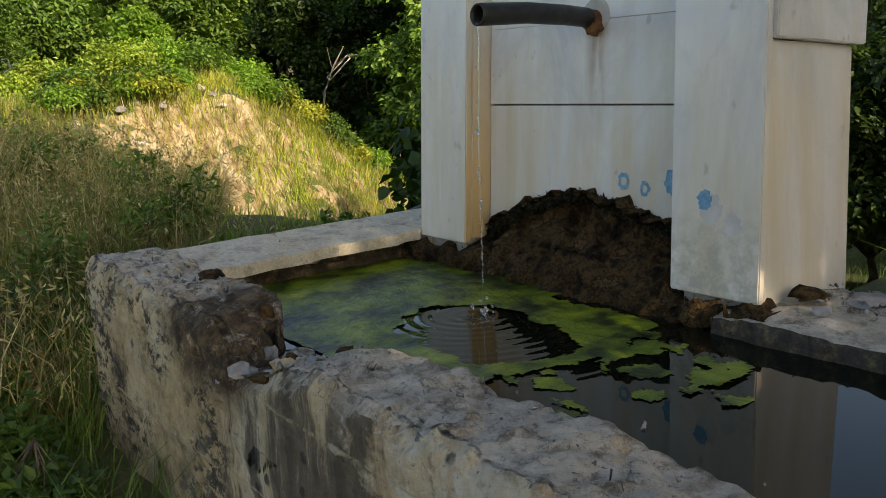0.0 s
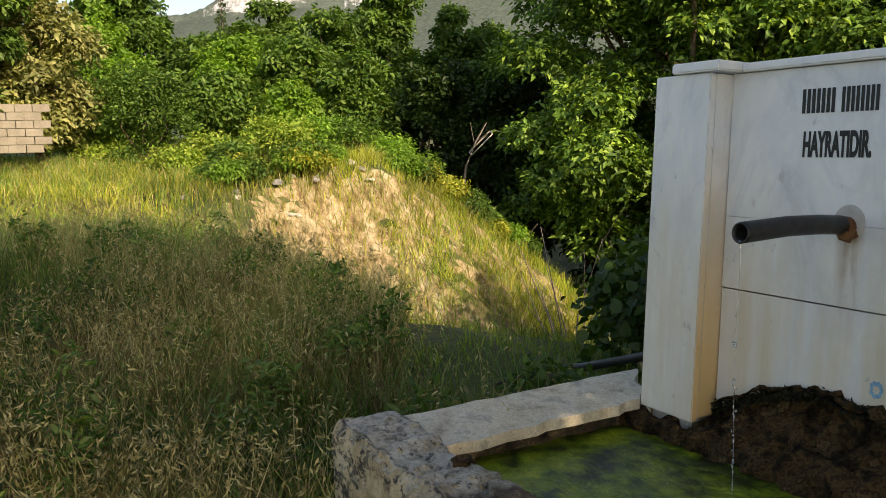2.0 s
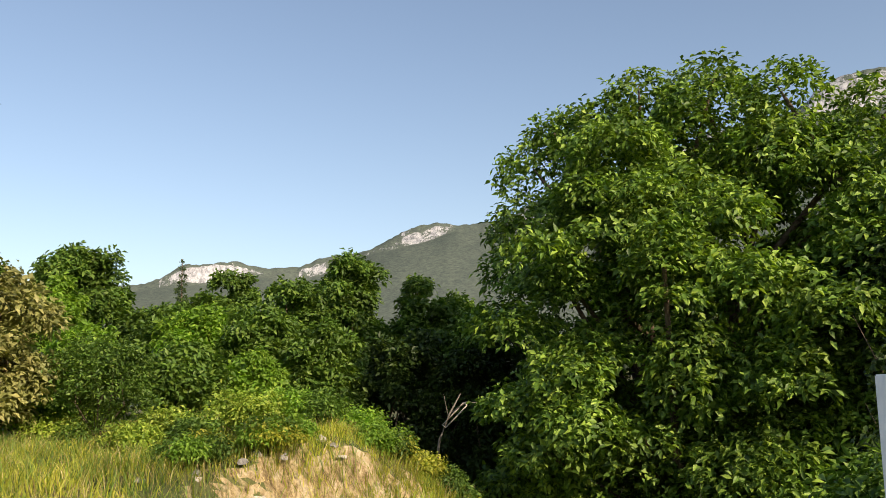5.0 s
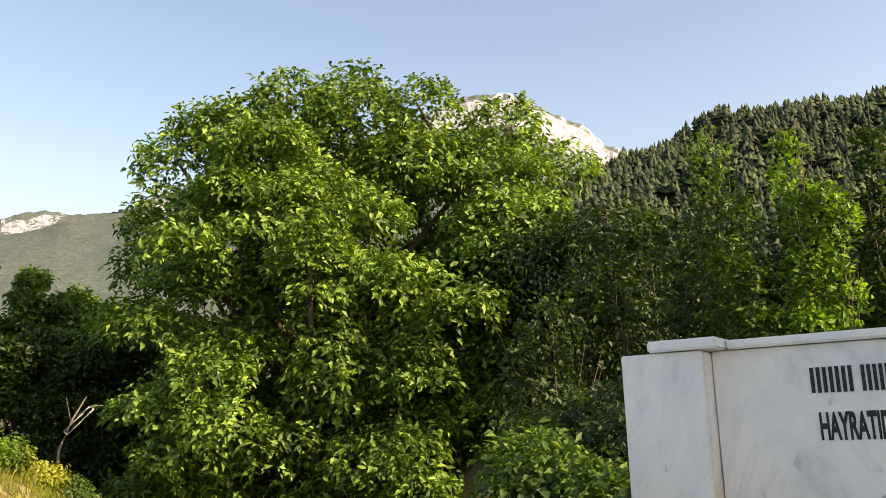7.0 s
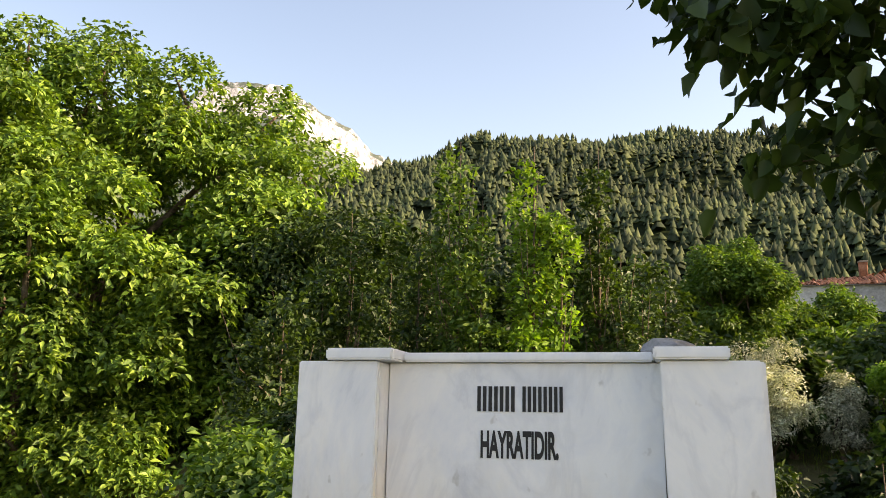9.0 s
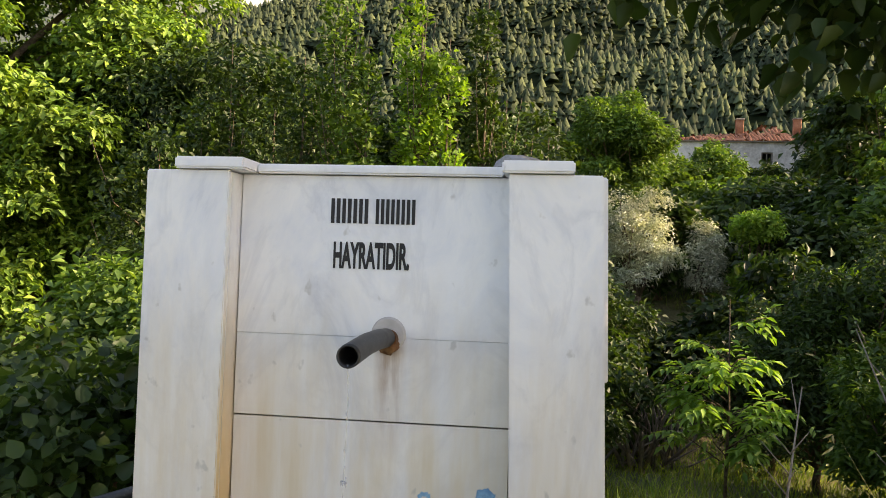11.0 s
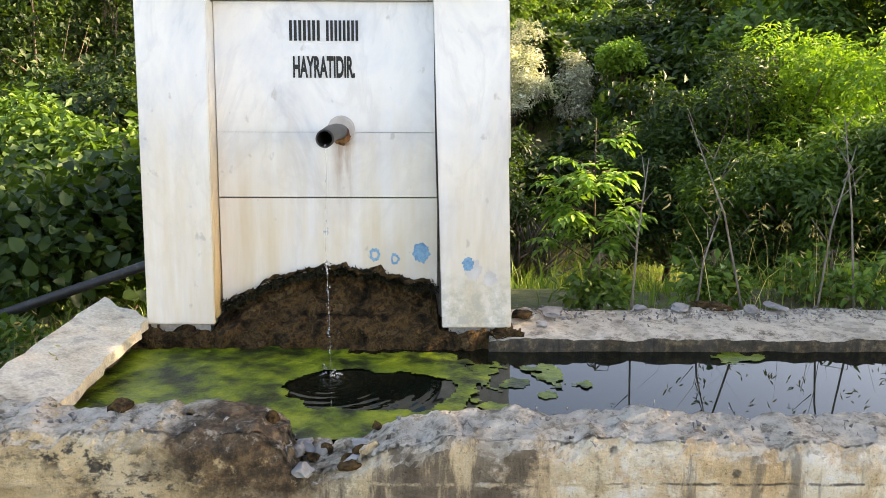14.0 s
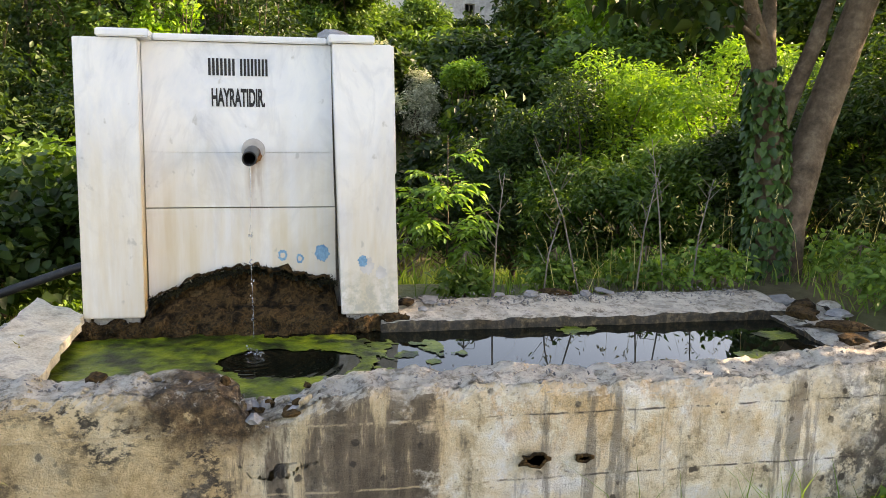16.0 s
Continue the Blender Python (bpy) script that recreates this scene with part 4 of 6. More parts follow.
def disc(cx, cy, cz, r0, r1, y_len, sides, tilt=0.0, hole=0.0):
    """A round piece that stands out from the panel along -y."""
    bm = bmesh.new()
    rings = []
    for r, yy in ((r0, 0), (r1, -y_len), (hole, -y_len), (hole, 0.0)) if hole else ((r0, 0), (r1, -y_len)):
        rings.append([bm.verts.new((cx + r * math.cos(a), cy + yy, cz + r * math.sin(a))) for a in [2 * math.pi * k / sides for k in range(sides)]])
    for a, b in zip(rings, rings[1:]):
        for k in range(sides):
            bm.faces.new((a[k], a[(k + 1) % sides], b[(k + 1) % sides], b[k]))
    if not hole:
        bm.faces.new(rings[-1])
    bmesh.ops.recalc_face_normals(bm, faces=bm.faces[:])
    return bm


fpart("mortar_collar", disc(0.066, 0.002, 1.622, 0.062, 0.054, 0.014, 24), M_PLASTER, "round patch of pale mortar")
spout = fpart("spout", bmesh.new(), M_PIPE, "black plastic spout pipe with worn rim")
bm = bmesh.new()
axis0, axis1 = Vector((0.066, 0.0, 1.612)), Vector((0.059, -0.530, 1.594))
rings = []
for t, r in ((0.0, 0.030), (0.08, 0.030), (0.085, 0.033), (0.3, 0.0335), (0.6, 0.034), (0.97, 0.035), (1.0, 0.034), (1.0, 0.029), (0.97, 0.028), (0.5, 0.027)):
    c = axis0.lerp(axis1, t) + Vector((0, 0, 0.012 * math.sin(3.1 * t)))
    rings.append([bm.verts.new(c + Vector((r * math.cos(a), 0, r * math.sin(a)))) for a in [2 * math.pi * k / 20 for k in range(20)]])
for a, b in zip(rings, rings[1:]):
    for k in range(20):
        bm.faces.new((a[k], b[k], b[(k + 1) % 20], a[(k + 1) % 20]))
bm.faces.new(rings[-1])
bmesh.ops.recalc_face_normals(bm, faces=bm.faces[:])
bm.to_mesh(spout.data)
bm.free()
spout.data.polygons.foreach_set("use_smooth", [True] * len(spout.data.polygons))
fpart("rusty_nipple", disc(0.068, -0.012, 1.606, 0.036, 0.034, 0.03, 16), M_RUST, "rust-crusted iron nipple")

bm = bmesh.new()
bmesh.ops.create_icosphere(bm, subdivisions=3, radius=0.034, matrix=Matrix.Translation((0.074, -0.022, 1.592)) @ Matrix.Diagonal((0.9, 0.8, 1.15, 1)))
for v_ in bm.verts:
    v_.co += (v_.co - Vector((0.074, -0.022, 1.592))) * (0.5 * fbm(v_.co, 4, 30))
fpart("rust_crust", bm, M_RUST, "dark crust of rust under the spout")

# lettering: one readable word, and a line of plain bars above it
cu = bpy.data.curves.new("word", "FONT")
cu.body, cu.size, cu.extrude, cu.offset = "HAYRATIDIR.", 0.1, 0.0012, 0.0036
tmp = new("word_tmp", cu)
bpy.context.view_layer.update()
me = bpy.data.meshes.new_from_object(tmp.evaluated_get(bpy.context.evaluated_depsgraph_get()))
bpy.data.objects.remove(tmp)
co = np.zeros(len(me.vertices) * 3)
me.vertices.foreach_get("co", co)
co = co.reshape(-1, 3)
lo, hi = co.min(0), co.max(0)
sx, sz = 0.268 / (hi[0] - lo[0]), 0.094 / (hi[1] - lo[1])
out = np.stack([-0.138 + (co[:, 0] - lo[0]) * sx, -0.0022 - co[:, 2] * 0.8, 1.843 + (co[:, 1] - lo[1]) * sz], 1)
me.vertices.foreach_set("co", out.ravel())
me.update()
word = link("lettering", me, M_BLACK, fountain, "black painted letters")
word.matrix_parent_inverse = Matrix.Translation((0, 0, -0.3))
bm = bmesh.new()
for x0, count, x1 in ((-0.155, 7, -0.016), (0.004, 8, 0.149)):
    w = (x1 - x0) / count
    for k in range(count):
        bmesh.ops.create_cube(bm, size=1, matrix=Matrix.Translation((x0 + (k + 0.5) * w, -0.002, 2.044)) @ Matrix.Diagonal((w * 0.62, 0.0022, 0.086, 1)))
fpart("lettering", bm, M_BLACK, "line of black painted bars")


# chalky blue rings and daubs
def daub(x, z, r, seed, ring=True, y=-0.0015, m=None, parts=44):
    bm = bmesh.new()
    rr = [r * (1 + 0.30 * fbm((math.cos(a) * 1.3 + seed, math.sin(a) * 1.3, 0), 4, 2.2)) for a in [2 * math.pi * k / parts for k in range(parts)]]
    o = [bm.verts.new((x + q * math.cos(2 * math.pi * k / parts) * 0.8, y, z + q * math.sin(2 * math.pi * k / parts))) for k, q in enumerate(rr)]
    if ring:
        i = [bm.verts.new((x + q * 0.55 * math.cos(2 * math.pi * k / parts) * 0.8, y, z + q * 0.5 * math.sin(2 * math.pi * k / parts))) for k, q in enumerate(rr)]
        for k in range(parts):
            bm.faces.new((o[k], o[(k + 1) % parts], i[(k + 1) % parts], i[k]))
    else:
        bm.faces.new(o)
    bmesh.ops.recalc_face_normals(bm, faces=bm.faces[:])
    return bm


fpart("paint_daub", daub(0.208, 1.064, 0.030, 1, True, y=0.0015), M_BLUE, "faded blue daub")
fpart("paint_daub", daub(0.298, 1.045, 0.026, 2, True, y=0.0015), M_BLUE, "faded blue daub")
fpart("paint_daub", daub(0.418, 1.075, 0.046, 3, False, y=0.0015), M_BLUE, "faded blue daub")
fpart("paint_daub", daub(0.622, 1.045, 0.030, 4, False, -0.126), M_BLUE, "faded blue daub")
fpart("paint_daub", daub(0.645, 1.02, 0.045, 5, False, -0.1252), M_PLASTER, "flaked white patch")
fpart("paint_daub", daub(0.72, 0.98, 0.035, 6, False, -0.1252), M_PLASTER, "flaked white patch")


def boulder(name, place, size, seed, m, label, category="stone", group="", flat=1.0):
    bm = bmesh.new()
    bmesh.ops.create_icosphere(bm, subdivisions=2, radius=1)
    for v in bm.verts:
        k = 1 + 0.55 * fbm((v.co.x + seed * 3.1, v.co.y, v.co.z), 4, 1.3)
        v.co = Vector((v.co.x * size[0] * k, v.co.y * size[1] * k, max(-0.45, v.co.z) * size[2] * k * flat))
    ob = part(name, bm, m)
    ob.location = place
    ob.rotation_euler = (0, 0, seed * 1.3)
    return tagged(ob, label, category, group)


boulder("stone", LEAN @ Vector((0.50, 0.12, TOP + 0.050)), (0.13, 0.10, 0.043), 1, M_STONE, "grey rounded stone on top of the fountain")

# the limestone slab laid over the left wall
bm = bmesh.new()
corners = [LEAN @ Vector(c) for c in ((-1.065, -1.13, 0.775), (-0.765, -1.10, 0.735), (-0.775, -0.13, 0.80), (-1.05, 0.10, 0.85))]
n = 14
grid = {}
for i in range(n + 1):
    for k in range(n + 1):
        u, v = i / n, k / n
        p = (Vector(corners[0]) * (1 - u) + Vector(corners[1]) * u) * (1 - v) + (Vector(corners[3]) * (1 - u) + Vector(corners[2]) * u) * v
        w = 0.012 * fbm(p, 4, 7)
        edge = 0.015 * fbm((p.x, p.y, 7), 4, 9) if i in (0, n) or k in (0, n) else 0
        for s in (0, 1):
            grid[i, k, s] = bm.verts.new((p.x + edge, p.y + edge, p.z + w * 0.5 - (0.045 if s else 0)))
for i in range(n):
    for k in range(n):
        bm.faces.new((grid[i, k, 0], grid[i + 1, k, 0], grid[i + 1, k + 1, 0], grid[i, k + 1, 0]))
        bm.faces.new((grid[i, k, 1], grid[i, k + 1, 1], grid[i + 1, k + 1, 1], grid[i + 1, k, 1]))
for i in range(n):
    bm.faces.new((grid[i, 0, 0], grid[i, 0, 1], grid[i + 1, 0, 1], grid[i + 1, 0, 0]))
    bm.faces.new((grid[i, n, 0], grid[i + 1, n, 0], grid[i + 1, n, 1], grid[i, n, 1]))
    bm.faces.new((grid[0, i, 0], grid[0, i + 1, 0], grid[0, i + 1, 1], grid[0, i, 1]))
    bm.faces.new((grid[n, i, 0], grid[n, i, 1], grid[n, i + 1, 1], grid[n, i + 1, 0]))
bmesh.ops.recalc_face_normals(bm, faces=bm.faces[:])
tagged(part("stone_slab", bm, M_SLAB), "worn pale limestone slab laid along the trough wall", "slab")

# ---------------- trees ----------------
def tree(name, label, base, crown, radii, lobes_n, r_lobe, clumps, per, size, spread, leaf, seed, r0=0.12, category="tree", group="", droop=0.3, width=0.5, flat=0.8, hollow=0.45, bark=None, most=14, extra=(), grow=1.0, bare=0.0):
    """A tapered trunk with limbs, and a crown of many small leaves in uneven lobes with gaps."""
    x, y = base
    z = float(height(x, y))
    thing = empty(name, (x, y, z), label, category, group)
    crown, radii = [c * grow for c in crown], [c * grow for c in radii]
    r_lobe, size, spread, r0 = r_lobe * grow, size * grow, spread * grow, r0 * grow
    extra = [(*[c * grow for c in e[:4]], e[4]) for e in extra]
    c = (x + crown[0], y + crown[1], z + crown[2])
    lobes = crown_lobes(c, radii, lobes_n, r_lobe, seed, flat, hollow)
    lobes = [(x + e[0], y + e[1], z + e[2], e[3], e[4]) for e in extra] + lobes
    lobes = [e for e in lobes if e[2] - 0.5 * e[3] >= z + bare * grow]
    fork = (x + crown[0] * 0.4, y + crown[1] * 0.4, z + max(0.3, (crown[2] - radii[2]) * 0.8 + 0.25 * radii[2]))
    inv = Matrix.Translation((-x, -y, -z))
    rods = limbs_to((x, y, z), lobes, r0, fork, seed, most)
    if category == "weed":
        t = tubes("stem", rods[:1], 5, bark or M_BARK, thing)
        for rod in rods[1:]:
            tubes("stalk", [rod], 4, bark or M_BARK, thing).matrix_parent_inverse = inv
    else:
        t = tubes("trunk", rods, 7, bark or M_BARK, thing)
    v, f = foliage(lobes, clumps, per, size, spread, droop, width, broad=category in ("vine", "weed"))
    k = link("crown", mesh_from("crown", v, f), leaf, thing)
    t.matrix_parent_inverse = k.matrix_parent_inverse = inv
    return thing


def polar(az, d):
    return 0.5 + d * math.sin(radians(az)), -3 + d * math.cos(radians(az))


# the great walnut across the gully
fill = []
r2 = np.random.default_rng(77)
for _ in range(75):                        # boughs that hang over the side facing the trough
    u, zz = r2.uniform(-3.2, 4.6), r2.uniform(0.7, 6.8)
    k = math.sqrt(max(0.05, 1 - (u / 5.0) ** 2 - ((zz - 4.6) / 5.6) ** 2))
    w = 3.4 * k * r2.uniform(0.45, 0.95)
    fill.append((0.81 * u + 0.59 * w, 0.59 * u - 0.81 * w, zz, r2.uniform(0.45, 0.8), 0.6))
for _ in range(34):                        # low boughs in front of the trunk
    u, zz, w = r2.uniform(-3.0, 3.4), r2.uniform(1.3, 3.8), r2.uniform(0.8, 2.3)
    fill.append((0.81 * u + 0.59 * w, 0.59 * u - 0.81 * w, zz, r2.uniform(0.45, 0.75), 0.7))
for _ in range(11):                        # leafy skirt that hides the trunk
    u, zz, w = r2.uniform(-2.2, 2.6), r2.uniform(1.9, 4.4), r2.uniform(2.4, 3.3)
    fill.append((0.81 * u + 0.59 * w, 0.59 * u - 0.81 * w, zz, r2.uniform(0.5, 0.75), 0.8))
tops = [(-0.8, -0.3, 9.12, 0.75, 0.9), (0.4, 0.2, 9.0, 0.8, 0.9), (1.7, 0.6, 8.55, 0.75, 0.9), (-1.6, -0.8, 8.52, 0.9, 0.9), (-2.1, -1.2, 8.62, 0.7, 0.9), (-2.4, -1.4, 7.92, 0.9, 0.9), (-2.6, -1.5, 6.92, 0.95, 0.8), (-2.7, -1.5, 6.02, 1.0, 0.8), (-3.7, -1.6, 5.02, 0.9, 0.8), (2.9, 1.4, 8.12, 0.75, 0.9), (3.6, 1.9, 7.3, 0.8, 0.8), (1.5, 0.6, 7.62, 1.0, 0.8), (2.6, 1.2, 7.32, 0.95, 0.8), (-1.0, -0.5, 8.32, 1.0, 0.8), (0.5, 0.1, 8.52, 1.0, 0.8), (-0.2, 0.0, 7.92, 1.1, 0.8), (1.4, 0.4, 7.52, 1.0, 0.8), (-1.7, -0.8, 7.22, 1.0, 0.8)]
tree("walnut_tree", "large walnut tree with a dense bright green crown", (-18.8, 20.6), (0.5, 0.2, 3.93), (4.55, 3.7, 4.95), 170, 0.66, 31000, 7, 0.135, 0.10, L_WALNUT, 3, 0.22, droop=0.35, width=0.5, flat=0.65, hollow=0.5, most=30, extra=[(a, b, c + -0.82, d, e) for a, b, c, d, e in tops + fill], grow=1.955, bare=0.48)
# the large tree's shade is put into this one's darker leaves
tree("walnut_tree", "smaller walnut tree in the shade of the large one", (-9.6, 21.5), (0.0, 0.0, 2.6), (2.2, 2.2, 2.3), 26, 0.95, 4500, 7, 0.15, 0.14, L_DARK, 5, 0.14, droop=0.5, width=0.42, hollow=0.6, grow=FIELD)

# trees along the far side of the meadow: place, top, radius, leaves
ROW = [(-22.6, -2.6, 11.2, 2.0, "olive"), (-24.4, -0.5, 6.0, 1.9, "khaki"), (-26.0, -4.5, 9.0, 2.6, "khaki"), (-43.9, 4.5, 11.2, 3.1, "mid"), (-37.9, 3.3, 8.2, 1.2, "bright"), (-40.0, 1.0, 7.4, 2.0, "mid"),
       (-35.1, 6.8, 6.3, 1.6, "mid"), (-32.9, 7.5, 6.4, 1.6, "bright"), (-51.3, 15.7, 10.8, 3.0, "mid"), (-45.0, 10.5, 8.8, 2.6, "mid"), (-37.6, 13.5, 9.0, 2.4, "mid"), (-36.0, 15.8, 9.6, 2.8, "mid"), (-32.8, 17.9, 8.2, 2.1, "mid"),
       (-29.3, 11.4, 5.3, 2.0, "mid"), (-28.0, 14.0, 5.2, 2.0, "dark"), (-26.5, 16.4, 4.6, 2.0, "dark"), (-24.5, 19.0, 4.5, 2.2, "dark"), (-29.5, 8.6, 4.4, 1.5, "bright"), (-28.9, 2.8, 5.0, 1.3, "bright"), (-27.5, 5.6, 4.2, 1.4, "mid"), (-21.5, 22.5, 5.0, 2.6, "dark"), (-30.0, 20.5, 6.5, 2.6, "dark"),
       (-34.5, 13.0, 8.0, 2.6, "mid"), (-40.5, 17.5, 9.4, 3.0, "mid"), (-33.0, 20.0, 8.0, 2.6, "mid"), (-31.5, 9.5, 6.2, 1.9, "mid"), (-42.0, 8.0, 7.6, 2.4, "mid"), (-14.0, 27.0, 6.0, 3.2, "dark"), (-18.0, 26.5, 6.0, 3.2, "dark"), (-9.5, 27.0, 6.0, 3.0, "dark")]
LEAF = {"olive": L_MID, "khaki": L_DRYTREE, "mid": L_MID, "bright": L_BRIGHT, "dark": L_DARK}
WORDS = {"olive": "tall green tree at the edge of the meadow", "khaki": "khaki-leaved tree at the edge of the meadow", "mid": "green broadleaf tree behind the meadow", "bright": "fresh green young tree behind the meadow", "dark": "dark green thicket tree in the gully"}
for i, (x, y, top, r, kind) in enumerate(ROW):
    h, d = top - float(height(x, y)), math.hypot(x, y)
    tree("broadleaf_tree", WORDS[kind], (x, y), (0, 0, h * 0.53), (r, r, h * 0.52), 64, r * 0.25, int(1700 + 260 * h), 6, 0.15 + 0.0032 * d, 0.17, LEAF[kind], 20 + i, 0.14, group="trees behind the meadow", hollow=0.58)

# a narrow cypress far off
x, y = -73.4, 18.6
zc = float(height(x, y))
cypress = empty("cypress", (x, y, zc), "tall narrow dark cypress far behind the trees", "tree")
tubes("trunk", [([(0, 0, -0.3), (0, 0, 9), (0, 0, 19.6)], [0.26, 0.14, 0.03])], 6, M_BARK, cypress)
v, f = foliage([(0.1 * math.sin(k * 2.1), 0.1 * math.cos(k * 1.7), 1.0 + 0.65 * k, 1.0 * (1 - (k / 29.0) ** 2) + 0.08, 1.2) for k in range(29)], 5200, 4, 0.22, 0.1, -0.8, 0.35)
link("crown", mesh_from("crown", v, f), L_DARK, cypress)

# bushes on the mound
for i, (az, d, h, r, leaf, word) in enumerate([(-76.8, 14.2, 1.75, 1.05, L_MID, "rounded green bush on top of the mound"), (-67.2, 13.2, 0.7, 0.6, L_FRESH, "low bright bramble on the mound"), (-70.6, 12.9, 0.45, 0.4, L_MID, "small green bramble hanging over the bank"), (-65.0, 13.6, 0.6, 0.55, L_BRIGHT, "low bright bramble on the mound"), (-63, 13.6, 0.5, 0.6, L_MID, "low green bramble on the mound"), (-81.5, 15.5, 1.1, 0.9, L_BRIGHT, "fresh green bush at the meadow's edge"), (-61, 14.4, 0.5, 0.7, L_BRIGHT, "low bright bramble on the mound"), (-58.5, 14.6, 0.5, 0.8, L_BRIGHT, "low bright bramble on the mound"), (-72.5, 13.6, 0.5, 0.5, L_FRESH, "pale yellowish herb bush on the mound"), (-74.5, 13.0, 0.4, 0.5, L_FRESH, "pale yellowish herb bush on the mound"), (-66, 12.6, 0.3, 0.45, L_MID, "small green bramble hanging over the bank"), (-79, 14.5, 0.5, 0.6, L_FRESH, "pale yellowish herb bush on the mound")]):
    x, y, k = stretched(*polar(az, d))
    tree("bush", word, (x, y), (0, 0, h * 0.5), (r, r, h * 0.6), 16, r * 0.42, 1800 if h > 0.8 else 600, 6, 0.075, 0.08, leaf, 60 + i, 0.03, "bush", "bushes on the mound", hollow=0.5, grow=float(k))

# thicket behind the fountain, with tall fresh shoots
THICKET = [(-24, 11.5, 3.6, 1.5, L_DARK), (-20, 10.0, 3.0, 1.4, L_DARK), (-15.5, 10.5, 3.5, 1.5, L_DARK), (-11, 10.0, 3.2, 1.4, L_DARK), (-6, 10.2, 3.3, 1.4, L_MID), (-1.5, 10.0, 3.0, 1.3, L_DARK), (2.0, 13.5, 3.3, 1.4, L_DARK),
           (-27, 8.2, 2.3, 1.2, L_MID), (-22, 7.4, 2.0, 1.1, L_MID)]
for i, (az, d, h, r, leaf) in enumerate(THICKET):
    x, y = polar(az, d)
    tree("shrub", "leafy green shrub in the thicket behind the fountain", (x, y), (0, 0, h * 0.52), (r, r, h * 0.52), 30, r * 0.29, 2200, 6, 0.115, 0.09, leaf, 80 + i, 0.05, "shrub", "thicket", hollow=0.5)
SHOOTS = [(-14.4, 15, 8.1, 0.5), (-21.7, 15, 7.2, 0.35), (-9.4, 14.7, 7.9, 0.36), (-7.6, 14.7, 7.0, 0.34), (-12.9, 14.6, 6.9, 0.4), (-5.1, 15, 8.0, 0.28), (-17.1, 15.5, 6.8, 0.45), (-2.5, 15, 5.4, 0.5),
          (-19, 16.5, 6.2, 0.8), (-15.5, 17, 6.2, 0.8), (-1.0, 17, 5.0, 0.8), (-23.5, 15, 6.2, 0.8), (-3.8, 15.5, 6.0, 0.4), (-26, 14, 5.6, 0.9)]
for i, (az, d, h, r) in enumerate(SHOOTS):
    x, y = polar(az, d)
    zc = float(height(x, y))
    t = empty("young_poplar", (x, y, zc), "slender young poplar with bright upright twigs", "tree", "young poplars")
    r2 = np.random.default_rng(300 + i)
    rods = [([(0, 0, -0.3), (0.05, 0, h * 0.5), (0.1, 0.05, h)], [0.05, 0.03, 0.006])]
    for k in range(9):
        a, zz = r2.uniform(0, 6.28), h * r2.uniform(0.3, 0.75)
        rods.append(([(0.04, 0, zz), (r * 0.6 * math.cos(a), r * 0.6 * math.sin(a), zz + 0.5), (r * math.cos(a), r * math.sin(a), zz + 1.5)], [0.015, 0.01, 0.003]))
    tubes("trunk", rods[:1], 5, M_BARK, t)
    for rod in rods[1:]:
        tubes("branch", [rod], 5, M_BARK, t)
    lob = [(0.1 * r2.normal(), 0.1 * r2.normal(), h * (0.25 + 0.06 * k), r * (1.1 - 0.045 * k), 1.6) for k in range(12)]
    v, f = foliage(lob, 820, 4, 0.13, 0.09, -0.2, 0.6)
    # poplar leaf colour carries the light: bright for sunlit columns, dark for the rest
    link("crown", mesh_from("crown", v, f), L_BRIGHT if i in (2, 3) else L_MID if i in (0, 4) else L_DARK, t)

# the slope to the old house: olives, a round tree, wild bushes
tree("olive_tree", "silvery olive tree on the far slope", (2.4, 17.6), (0, 0, 1.6), (1.2, 1.1, 1.5), 44, 0.32, 2400, 6, 0.10, 0.09, L_OLIVE, 120, 0.09, width=0.28)
tree("olive_tree", "silvery olive tree on the far slope", (3.9, 17.9), (0, 0, 1.15), (0.6, 0.6, 1.0), 26, 0.27, 1300, 6, 0.10, 0.09, L_OLIVE, 121, 0.08, width=0.28)
tree("wild_bush", "bright green young bush beside the olive trees", (5.0, 17.6), (0, 0, 1.4), (0.7, 0.7, 1.45), 22, 0.22, 1300, 6, 0.12, 0.09, L_BRIGHT, 123, 0.06, "bush", hollow=0.5)
x, y = polar(3.4, 45)
tree("round_tree", "dense round green tree below the house", (x, y), (0, 0, 3.4), (3.1, 3.1, 3.2), 48, 0.72, 5200, 6, 0.27, 0.22, L_MID, 122, 0.16, hollow=0.6)
